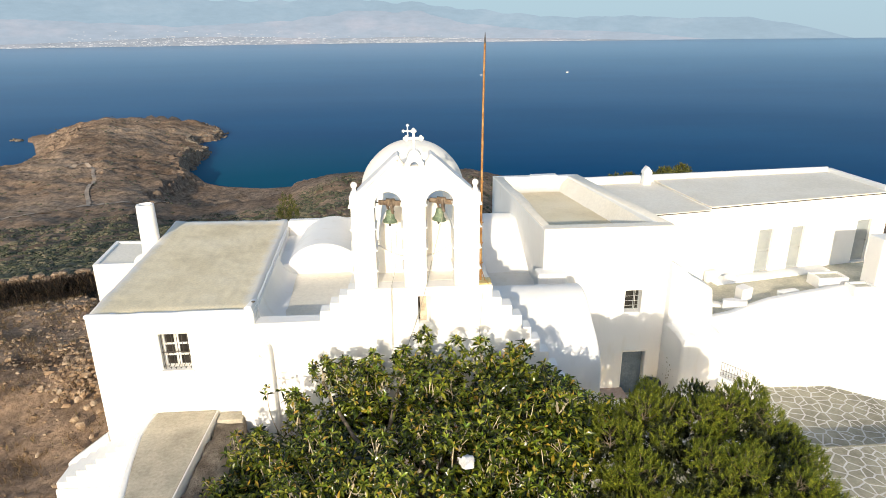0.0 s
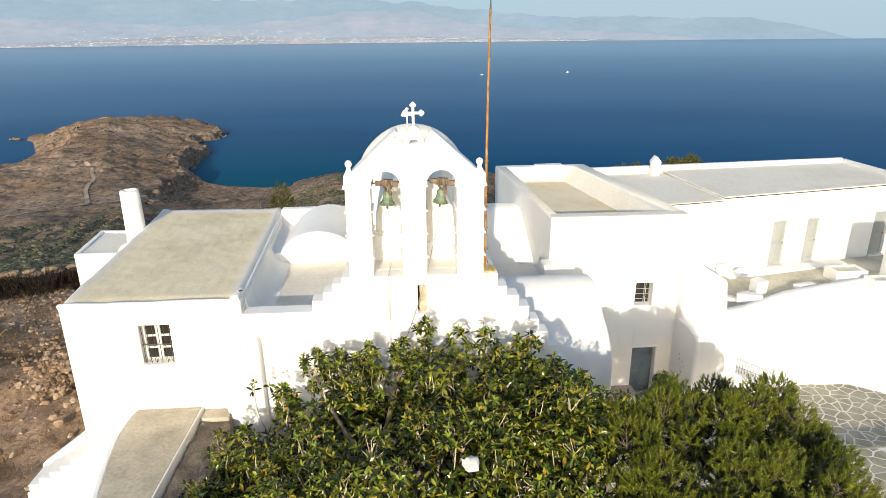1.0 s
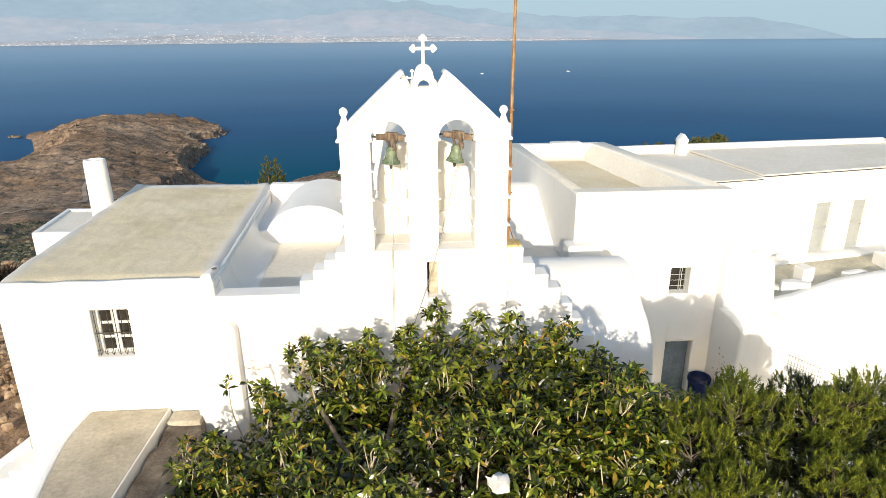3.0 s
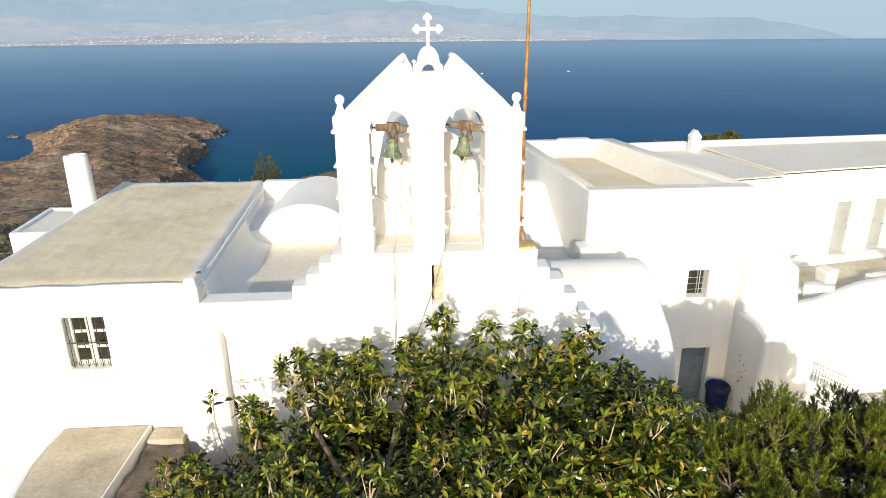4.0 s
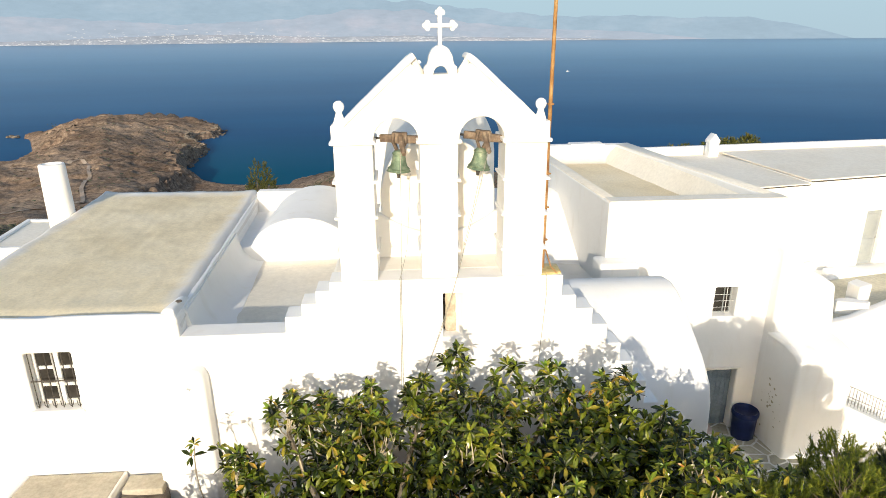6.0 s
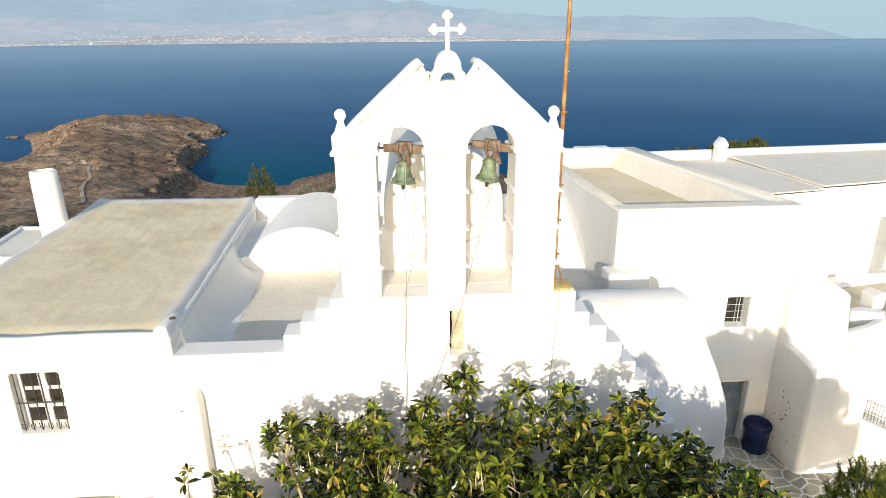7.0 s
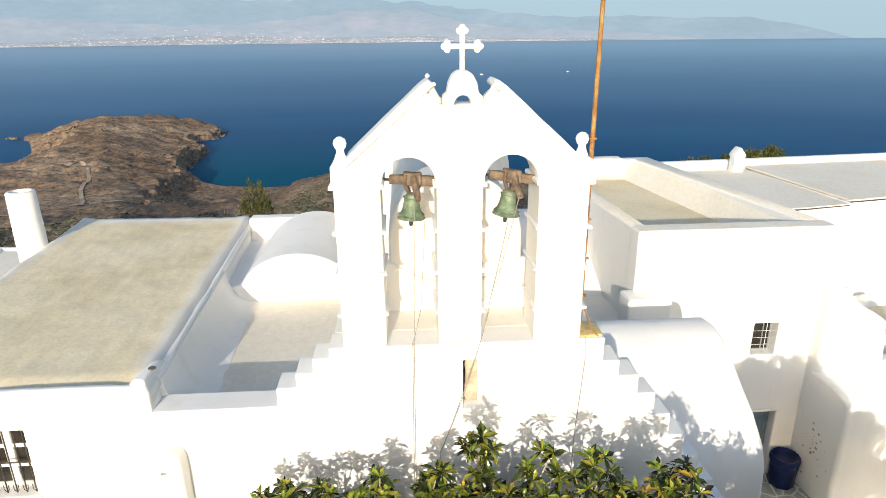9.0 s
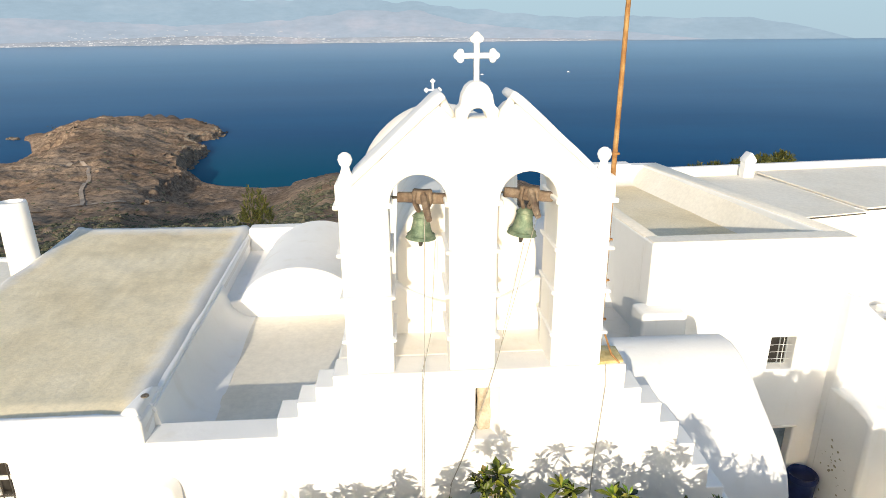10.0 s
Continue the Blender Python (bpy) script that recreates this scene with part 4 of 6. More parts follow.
# ---- the right-hand wing ----
def storehouse():
    h = thing("house", "whitewashed two-storey wing with a parapet roof", "house", at=(7, 10, -0.6))
    xs, zs = [4.68, 7.86, 8.48, 7.95, 8.82, 9.52], [-0.6, 1.50, 3.14, 4.01, 6.5]
    front = cells(xs, zs, lambda x, z: not (7.86 < x < 8.48 and 3.14 < z < 4.01) and not (7.95 < x < 8.82 and z < 1.50), 5.90, 6.4, 0.05)
    for v in front.verts:
        if v.co.x < 4.9:
            v.co.x -= 0.066 * (v.co.y - 5.95)
    part("front_wall", wavy(front, 0.012, 1.1), WHITE, h)
    u = [(4.673, 6.2), (5.0, 6.2), (4.6, 14.7), (7.75, 14.65), (9.05, 6.2), (9.508, 6.2), (8.35, 15.1), (4.12, 15.2)]
    part("side_wall", wavy(prism(u, "z", -0.6, 6.485, 0.05, 3), 0.012, 0.9), WHITE, h)
    part("coping", wavy(box(4.70, 9.50, 5.92, 6.42, 6.44, 6.512, 0.02, 2), 0.008, 1.3), ROOF_PALE, h, "cream cement coping")
    part("coping", wavy(prism([(9.06, 6.43), (9.47, 6.43), (8.33, 15.0), (7.78, 14.65)], "z", 6.44, 6.508, 0.02, 2), 0.008, 1.3), ROOF_PALE, h, "cream cement coping")
    part("coping", wavy(prism([(4.68, 6.43), (4.99, 6.43), (4.60, 14.65), (4.15, 15.0)], "z", 6.44, 6.508, 0.02, 2), 0.008, 1.3), ROOF_PALE, h, "cream cement coping")
    part("roof_slope", sheet([(8.75, 6.35), (9.12, 6.35), (7.82, 14.72), (7.1, 14.72)], 10, 30, lambda a, v: 5.65 + 0.22 * v + (0.845 - 0.22 * v) * a ** 1.1 + 0.012 * noise.noise((a * 4, v * 9, 5))), ROOF_PALE, h, "pale cement fillet sloping up to the parapet")
    part("roof_slope", sheet([(4.93, 6.35), (5.62, 6.35), (5.35, 14.75), (4.53, 14.75)], 10, 30, lambda a, v: 5.66 + 0.22 * v + (0.84 - 0.24 * v) * (1 - a) ** 1.5 + 0.012 * noise.noise((a * 4, v * 9, 8))), ROOF_PALE, h, "pale cement fillet sloping up to the parapet")
    part("roof_slope", sheet([(4.6, 14.0), (7.9, 14.0), (7.85, 14.75), (4.55, 14.75)], 16, 8, lambda a, v: 5.875 + 0.5 * v ** 2 + 0.012 * noise.noise((a * 9, v * 4, 9))), ROOF_PALE, h, "pale cement fillet sloping up to the parapet")
    part("roof", sheet([(4.95, 6.35), (9.1, 6.35), (7.85, 14.75), (4.55, 14.8)], 14, 26, lambda a, v: 5.66 + 0.22 * v + 0.015 * noise.noise((a * 8, v * 14, 4))), ROOF, h, "stained buff cement roof")
    part("parapet_block", wavy(box(5.95, 7.28, 14.55, 15.1, 5.7, 6.56, 0.05, 3), 0.02, 2, 0.4), WHITE, h)
    d = part("door", cells([7.96, 8.81], [-0.55, 1.49], lambda x, z: True, 6.16, 6.21, 0.01, 1), BLUE_PAINT, h, "faded blue plank door")
    for k in range(6):
        part("plank", box(7.965 + k * 0.141, 8.10 + k * 0.141, 6.14, 6.165, -0.53, 1.47, 0.005, 1), BLUE_PAINT, d)
    for z in (0.0, 0.95):
        part("rail", box(7.97, 8.80, 6.125, 6.142, z, z + 0.1, 0.006, 1), BLUE_PAINT, d)
    part("lintel", wavy(box(7.9, 8.9, 5.86, 6.2, 1.47, 1.53, 0.02, 2), 0.014, 4, 0.2), WHITE_AGED, h)
    w = part("window", cells([7.86, 7.885, 8.27, 8.295, 8.455, 8.48], [3.14, 3.165, 3.985, 4.01], lambda x, z: not (3.165 < z < 3.985 and (7.885 < x < 8.27 or 8.295 < x < 8.455)), 6.20, 6.24, 0.004, 1), GREY_PAINT, h, "grey painted window frame")
    part("pane", box(7.87, 8.47, 6.225, 6.233, 3.15, 4.0, 0), CURTAIN, w, smooth=False)
    for k in range(3):
        part("bar", box(7.86, 8.48, 6.02, 6.034, 3.37 + k * 0.19, 3.379 + k * 0.19, 0.003, 1), WHITE_PAINT, w)
    part("bar", box(8.25, 8.264, 6.02, 6.034, 3.14, 4.01, 0.003, 1), WHITE_PAINT, w)
    part("back_room", box(7.6, 9.1, 6.42, 6.46, -0.6, 4.2, 0), DARK, h, smooth=False)


LONG_A, LONG_B = Vector((9.5, 9.62)), Vector((22.7, 12.1))


def on_long(x, y=0.0):
    """A place on the long wing's front, x metres east, y metres into the wall."""
    t = (x - LONG_A.x) / (LONG_B.x - LONG_A.x)
    p = LONG_A.lerp(LONG_B, t)
    d = (LONG_B - LONG_A).normalized()
    return p + Vector((-d.y, d.x)) * y


def long_wing():
    h = thing("house", "long whitewashed row of cells with pale grey doors", "house", at=(16, 13, 2.5))
    doors = ((15.68, 16.44), (17.42, 18.12), (21.05, 21.85))
    xs = [9.5, 13.0, 22.7] + [v for d in doors for v in d]

    def keep(x, z):
        return not any(a < x < b_ and 2.57 < z < 4.63 for a, b_ in doors) and not (x < 13 and z > 5.76)

    front = cells(xs, [-0.6, 2.57, 4.63, 5.76, 5.86], keep, 0.0, 0.4, 0.04, 2, along=lambda c: Vector((*on_long(c.x, c.y), c.z)))
    part("front_wall", wavy(front, 0.01, 1.0), WHITE, h)
    a, b_, c = on_long(9.5, 0.41), on_long(13.0, 0.41), on_long(22.7, 0.41)
    part("left_block", wavy(prism([a, b_, (12.6, 15.9), (8.9, 15.6)], "z", 0, 5.74, 0.03), 0.01, 1), WHITE, h)
    part("right_block", wavy(prism([b_ + Vector((0.02, 0)), c, (22.7, 16.9), (12.62, 15.9)], "z", 0, 5.84, 0.03), 0.01, 1), WHITE, h)
    e, f, g = on_long(9.55, 0.02), on_long(13.0, -0.05), on_long(22.68, -0.05)
    part("roof", prism([e + Vector((0, -0.06)), f + Vector((0, -0.03)), (12.55, 15.7), (8.95, 15.4)], "z", 5.775, 5.83, 0.01, 1), ROOF_PALE, h, "pale grey cement roof")
    part("roof", prism([f + Vector((0.01, 0)), g, (22.5, 16.6), (12.56, 15.7)], "z", 5.875, 5.945, 0.01, 1), ROOF_PALE, h, "pale grey cement roof")
    part("parapet", wavy(prism([(8.8, 15.45), (12.6, 15.75), (22.6, 16.65), (22.75, 16.95), (12.5, 16.05), (8.8, 15.75)], "z", 5.6, 6.17, 0.05, 3), 0.012, 1), WHITE, h)
    part("parapet", wavy(prism([on_long(22.45, 0.2), on_long(22.72, 0.2), (22.75, 16.7), (22.5, 16.7)], "z", 5.6, 6.14, 0.05, 3), 0.012, 1), WHITE, h)
    # Thin dark strips draw the eave's shadow line below each roof slab.
    for x0, x1, z in ((9.6, 12.98, 5.768), (13.02, 22.65, 5.868)):
        q = [on_long(x0, -0.085), on_long(x1, -0.085), on_long(x1, 0.0), on_long(x0, 0.0)]
        part("eave_shade_strip", wavy(prism(q, "z", z - 0.012, z + 0.028, 0.006, 1), 0.012, 1.5, 0.6), IRON, h, "dark strip standing for the shadow line under the roof slab")
    for k, (x0, x1) in enumerate(doors):
        leaf = cells([x0 - 0.02, x1 + 0.02], [2.56, 4.65], lambda x, z: True, 0.14, 0.19, 0.008, 1, along=lambda q: Vector((*on_long(q.x, q.y), q.z)))
        d = part("door", leaf, GREY_PAINT, h, "pale grey wooden door")
        for zz in ((2.75, 3.55), (3.68, 4.5)):
            pn = cells([x0 + 0.1, x1 - 0.1], list(zz), lambda x, z: True, 0.12, 0.14, 0.012, 1, along=lambda q: Vector((*on_long(q.x, q.y), q.z)))
            part("panel", pn, GREY_PAINT, d)
        p = on_long(x1 - 0.07, 0.1)
        part("handle", tube([(p.x, p.y, 3.6), (p.x - 0.01, p.y - 0.05, 3.6), (p.x - 0.09, p.y - 0.05, 3.6)], 0.012, 6), IRON, d)
        st = cells([x0 - 0.05, x1 + 0.05], [2.53, 2.6], lambda x, z: True, -0.12, 0.15, 0.01, 1, along=lambda q: Vector((*on_long(q.x, q.y), q.z)))
        part("threshold", st, WHITE_AGED, h)


def small_chimney():
    c = thing("chimney", "small square whitewashed chimney with a pointed cap", "chimney", at=(12.0, 15.3, 5.8))
    part("shaft", wavy(box(11.82, 12.20, 15.1, 15.5, 5.75, 6.42, 0.03, 3), 0.01, 2), WHITE, c)
    part("cap", wavy(prism([(11.80, 6.38), (12.22, 6.38), (12.22, 6.50), (12.01, 6.77), (11.80, 6.50)], "y", 15.07, 15.53, 0.02, 2), 0.01, 2), WHITE, c)
    part("smoke_hole", prism([(11.93, 6.42), (12.09, 6.42), (12.09, 6.53), (12.01, 6.60), (11.93, 6.53)], "y", 15.045, 15.09, 0.01, 1), WHITE_AGED, c)


storehouse()
long_wing()
small_chimney()


# ---- terrace ----
def lumps_flat(places, sizes, rng):
    """Thin ragged flakes lying in the plane of a wall that faces west."""
    v, f = [], []
    for p, r in zip(places, sizes):
        b0 = len(v)
        for k in range(7):
            a, q = k / 7 * math.tau, r * rng.uniform(0.4, 1.2)
            v.append((p[0] - 0.004, p[1] + q * math.cos(a), p[2] + 0.7 * q * math.sin(a)))
        f.append(tuple(range(b0, b0 + 7)))
    return v, f


def lean(bm):
    """Turns the buttress's west face towards the yard."""
    for v in bm.verts:
        if v.co.x < 9.8:
            v.co.x += 0.30 - 0.20 * (v.co.y - 4.35) / 2.25
    return bm


def terrace():
    t = thing("terrace", "raised cement terrace with whitewashed retaining wall", "terrace", at=(16, 8, -0.6))
    body = [(10.85, 5.9), (12.2, 6.35), (14.4, 7.4), (18.1, 8.35), (23.0, 8.9), (23.0, 12.15), (9.55, 9.6), (9.55, 6.42)]
    part("bed", prism(body, "z", -0.6, 2.5, 0.02, 1), WHITE, t)
    top = [(10.9, 6.1), (12.2, 6.5), (14.4, 7.55), (18.1, 8.5), (22.9, 9.0), (22.9, 12.1), (9.58, 9.55), (9.58, 6.45)]
    part("floor", prism(top, "z", 2.47, 2.545, 0.01, 1), TERRACE, t, "stained buff cement terrace floor")
    low = [(10.9, 5.2), (12.4, 5.8), (14.4, 6.0), (16.6, 5.88), (17.9, 4.75), (20.5, 3.0)]
    line = [(10.85, 5.72), (12.2, 6.15), (14.4, 7.25), (16.5, 7.85), (18.1, 8.25), (20.5, 8.5)]
    back = [(x + 0.02, y + 0.32) for x, y in line[::-1]]
    part("retaining_wall", wavy(prism(low + back, "z", -0.6, 2.80, 0.06, 3, top=line + back), 0.015, 1.2), WHITE, t)
    for (x0, x1, y0, y1, z) in ((17.45, 18.8, 8.75, 9.6, 3.02), (18.35, 19.3, 7.75, 8.45, 2.98)):
        b = thing("flower_bed", "whitewashed masonry flower bed on the terrace", "planter", "terrace planters", at=((x0 + x1) / 2, (y0 + y1) / 2, 2.55))
        bm, inner = ring([(x0, y0), (x1, y0), (x1, y1), (x0, y1)], 0.14, 2.53, z, 0.03)
        part("rim", wavy(bm, 0.01, 2), WHITE, b)
        part("soil", wavy(box(x0 + 0.1, x1 - 0.1, y0 + 0.1, y1 - 0.1, 2.54, z - 0.06, 0, 1), 0.01, 4, 0.2), TERRACE, b)
    for pts, z, nm in (([(13.05, 9.9), (13.6, 10.0), (13.55, 10.25), (13.0, 10.15)], 3.05, "post"), ([(13.9, 9.75), (14.35, 9.85), (14.3, 10.15), (13.85, 10.05)], 2.85, "post"),
                       ([(12.4, 7.3), (12.85, 7.35), (13.3, 6.95), (13.1, 6.75), (12.3, 7.05)], 2.95, "seat"), ([(15.4, 8.0), (16.3, 8.25), (16.2, 8.55), (15.3, 8.3)], 2.76, "seat"),
                       ([(13.4, 7.6), (14.0, 7.85), (13.85, 8.4), (13.35, 8.1)], 3.12, "post")):
        ob = part("stone_bench" if nm == "seat" else "stone_post", wavy(prism(pts, "z", 2.52, z, 0.05, 3), 0.02, 2), WHITE)
        tagged(ob, "low whitewashed masonry %s on the terrace" % nm, nm, "terrace masonry")
    kerb = [on_long(13.2, -0.02), on_long(19.3, -0.02), on_long(19.2, -0.75), on_long(13.2, -0.8)]
    part("door_step", wavy(prism([(q.x, q.y) for q in kerb], "z", 2.45, 2.62, 0.03, 2), 0.012, 1.4), WHITE, t, "white raised strip before the doors")
    part("coping", wavy(prism([(9.9, 8.9), (13.2, 6.55), (13.5, 6.75), (10.3, 9.3)], "z", 2.53, 2.68, 0.04, 2), 0.01, 2), WHITE_AGED, t)
    w = part("end_wall", wavy(box(19.35, 21.2, 8.0, 8.9, 2.3, 4.95, 0.06, 3), 0.012, 1.0), WHITE)
    tagged(w, "tall whitewashed wall end beside the terrace", "wall")
    s = thing("buttress", "whitewashed two-tier buttress wall with a sloping top", "wall", at=(10, 5.5, -0.6))
    low = prism([(4.35, -0.6), (4.35, 2.5), (4.5, 2.64), (4.95, 2.74), (5.75, 2.78), (5.75, -0.6)], "x", 9.22, 11.1, 0.10, 4)
    part("lower_tier", lean(wavy(low, 0.02, 0.9)), WHITE, s)
    high = prism([(9.24, -0.6), (9.24, 5.2), (9.6, 5.0), (10.2, 4.62), (10.75, 4.3), (11.02, 4.12), (11.2, 2.75), (11.2, -0.6)], "y", 5.55, 6.45, 0.10, 4)
    part("upper_tier", lean(wavy(high, 0.02, 1.1)), WHITE, s)
    rng = np.random.default_rng(91)
    c, z = rng.normal(0, 1, (26, 2)) * (0.3, 0.4), rng.uniform(0.015, 0.06, 26)
    y = 5.0 + c[:, 0]
    vv, ff = lumps_flat(np.stack([9.505 - 0.089 * (y - 4.35), y, 0.75 + c[:, 1]], -1), z, rng)
    tagged(arrays("bare_patch", vv, ff, SLATE, s, "grey patches of flaked whitewash"), kind="stuff")
    s = part("sloping_wall", wavy(prism([(11.28, -0.6), (12.95, -0.6), (12.95, 0.1), (11.28, 0.96)], "y", 4.55, 5.5, 0.05, 3), 0.015, 1), WHITE)
    tagged(s, "whitewashed wall sloping down to the courtyard", "wall")
    s = part("low_wall", wavy(prism([(10.1, 4.38), (10.95, 4.5), (11.3, 4.62), (11.3, 5.6), (10.1, 5.7)], "z", -0.6, 0.97, 0.06, 3), 0.015, 1), WHITE)
    tagged(s, "low whitewashed wall beside the courtyard", "wall")


def wire_panel():
    """A white wrought-iron railing on the low wall, running down to the yard."""
    g = thing("railing", "weathered grey wrought-iron railing on a low wall", "railing", at=(11.2, 4.7, 0.98))
    runs = (((10.3, 4.42, 0.98), (11.15, 4.66, 0.98), 0.58, 7), ((11.15, 4.66, 0.98), (12.75, 4.95, 0.15), 0.62, 13))
    for a, b_, h, n in runs:
        a, b_, up = Vector(a), Vector(b_), Vector((0, 0, h))
        for u in (0.06, 0.5, 1.0):
            part("rail", tube([a + up * u, b_ + up * u], 0.013, 6), RAIL_PAINT, g)
        for k in range(n + 1):
            p = a.lerp(b_, k / n)
            part("bar", tube([p, p + up], 0.009, 5), RAIL_PAINT, g)
            if k < n:
                c = a.lerp(b_, (k + 0.5) / n)
                d = (b_ - a).normalized()
                part("scroll", tube([c + up * 0.28 + (d * math.cos(t) + Vector((0, 0, 1)) * math.sin(t)) * 0.055 for t in np.linspace(0, math.tau, 9)], 0.006, 4), RAIL_PAINT, g)


def bin_():
    b = thing("rubbish_bin", "large dark blue plastic bin beside the blue door", "bin", at=(9.03, 5.5, -0.57))
    part("tub", lathe([(0.000, 0.0), (0.297, 0.0), (0.315, 0.03), (0.329, 0.5), (0.347, 0.86), (0.360, 0.87), (0.360, 0.91), (0.333, 0.915), (0.315, 0.86), (0.180, 0.80), (0, 0.84)], (9.03, 5.5, -0.57), 8), BLUE_PLASTIC, b)
    part("rim_liner", wavy(lathe([(0.365, 0.78), (0.373, 0.88), (0.347, 0.935), (0.306, 0.91), (0.288, 0.82)], (9.03, 5.5, -0.57), 16), 0.012, 6), BLUE_PLASTIC, b, "crumpled bin liner over the rim")


def yard_bench():
    b = thing("stone_bench", "low whitewashed bench with a worn pinkish top", "bench", at=(7.3, 5.4, -0.5))
    part("body", wavy(box(6.5, 8.0, 5.15, 5.93, -0.6, -0.16, 0.04, 3), 0.012, 2), WHITE, b)
    part("top", wavy(box(6.48, 8.02, 5.13, 5.93, -0.158, -0.10, 0.02, 2), 0.008, 3), mottled("worn pink cement", (0.42, 0.31, 0.26), (0.5, 0.39, 0.33), (0.58, 0.48, 0.42), 2, 14), b, "worn pinkish cement top")


yard_bench()
terrace()
wire_panel()
bin_()


# ---- deck and steps by the left house ----
def deck():
    d = thing("walkway", "stained cement walkway with a white kerb", "walkway", at=(-6.2, -2.5, 3.0))
    out = [(-7.14, -0.02), (-7.18, -0.6), (-7.16, -1.1), (-6.98, -2.1), (-6.66, -3.4), (-6.2, -5.5), (-5.62, -5.5), (-5.6, -3.4), (-5.56, -0.02)]
    part("slab", prism(out, "z", 2.0, 3.5, 0.02, 1), DECK, d)
    kerb = [(x, y) for x, y in out[:6]]
    part("kerb", wavy(prism(kerb + [(x - 0.12, y) for x, y in kerb[::-1]], "z", 2.0, 3.50, 0.03, 2), 0.015, 2), WHITE, d)
    right = [(-5.56, -0.02), (-5.6, -3.4), (-5.62, -5.5)]
    part("kerb", wavy(prism(right + [(x + 0.045, y) for x, y in right[::-1]], "z", 2.0, 3.506, 0.008, 2), 0.012, 4), WHITE_AGED, d)
    e = part("retaining_wall", wavy(prism([(-5.45, -0.05), (-4.45, -0.05), (-4.35, -3.4), (-4.3, -5.5), (-5.51, -5.5), (-5.49, -3.4)], "z", -0.6, 3.34, 0.05, 2, top=[(-5.45, -0.05), (-4.75, -0.05), (-4.6, -3.4), (-4.6, -5.5), (-5.51, -5.5), (-5.49, -3.4)]), 0.08, 3.1, 0.14), DARK_STONE)
    tagged(e, "rough brown stone retaining wall top beside the walkway", "wall")
    b = part("step_block", wavy(box(-5.46, -4.78, -0.45, -0.04, 3.2, 3.44, 0.02, 1), 0.02, 2), DECK)
    tagged(b, "worn cement block against the house wall", "block")


def steps():
    s = thing("staircase", "whitewashed outdoor steps with a low side wall", "stairs", at=(-8.5, -1.0, 1.0))
    n = 9
    for k in range(n):
        x1 = -7.18 - 0.285 * k
        part("step", wavy(box(x1 - 0.29, x1, -0.78, 0.0 if k < 5 else 0.04, 0.5, 3.5 - 0.17 * (k + 1), 0.025, 2), 0.006, 2), WHITE, s)
    part("side_wall", wavy(prism([(-9.86, 0.2), (-9.86, 1.93), (-8.62, 2.84), (-8.62, 0.2)], "y", 0.05, 0.30, 0.04, 2), 0.012, 1.5), WHITE, s)
    part("base", wavy(prism([(-9.78, -0.86), (-7.3, -0.9), (-7.25, -0.77), (-9.78, -0.77)], "z", 0.3, 1.80, 0.05, 2), 0.012, 1.5), WHITE_AGED, s)
    part("kerb_wall", wavy(prism([(-7.26, -0.80), (-7.28, -1.1), (-7.12, -2.1), (-6.8, -3.4), (-6.35, -5.5), (-6.55, -5.5), (-7.0, -3.4), (-7.35, -2.0), (-7.5, -1.2), (-7.5, -0.80)], "z", 0.3, 3.2, 0.08, 3, top=[(-7.26, -0.80), (-7.28, -1.1), (-7.12, -2.1), (-6.8, -3.4), (-6.35, -5.5), (-6.5, -5.5), (-6.95, -3.4), (-7.28, -2.0), (-7.42, -1.2), (-7.42, -0.80)]), 0.015, 1.2), WHITE, s)


deck()
steps()


# ---- plants ----
PHI = (1 + 5 ** 0.5) / 2
ICO_V = np.array([(-1, PHI, 0), (1, PHI, 0), (-1, -PHI, 0), (1, -PHI, 0), (0, -1, PHI), (0, 1, PHI), (0, -1, -PHI), (0, 1, -PHI), (PHI, 0, -1), (PHI, 0, 1), (-PHI, 0, -1), (-PHI, 0, 1)]) / math.hypot(1, PHI)
ICO_F = np.array([(0, 11, 5), (0, 5, 1), (0, 1, 7), (0, 7, 10), (0, 10, 11), (1, 5, 9), (5, 11, 4), (11, 10, 2), (10, 7, 6), (7, 1, 8), (3, 9, 4), (3, 4, 2), (3, 2, 6), (3, 6, 8), (3, 8, 9), (4, 9, 5), (2, 4, 11), (6, 2, 10), (8, 6, 7), (9, 8, 1)])


def lumps(places, sizes, rng, flat=0.6, jitter=0.3):
    n = len(places)
    v = ICO_V[None] * (1 + rng.uniform(-jitter, jitter, (n, 12, 1)))
    a = rng.uniform(0, math.tau, n)
    c, s = np.cos(a)[:, None], np.sin(a)[:, None]
    w = rng.uniform(0.7, 1.3, (n, 1))
    x, y, z = v[..., 0] * w, v[..., 1], v[..., 2] * flat
    v = np.stack([x * c - y * s, x * s + y * c, z], -1) * np.asarray(sizes)[:, None, None] + np.asarray(places)[:, None, :]
    f = (np.arange(n)[:, None, None] * 12 + ICO_F[None]).reshape(-1, 3)
    return v.reshape(-1, 3), f


def inside_any(p, lobes, shrink=0.8):
    return any(((p[0] - c[0]) / (c[3] * shrink)) ** 2 + ((p[1] - c[1]) / (c[4] * shrink)) ** 2 + ((p[2] - c[2]) / (c[5] * shrink)) ** 2 < 1 for c in lobes)


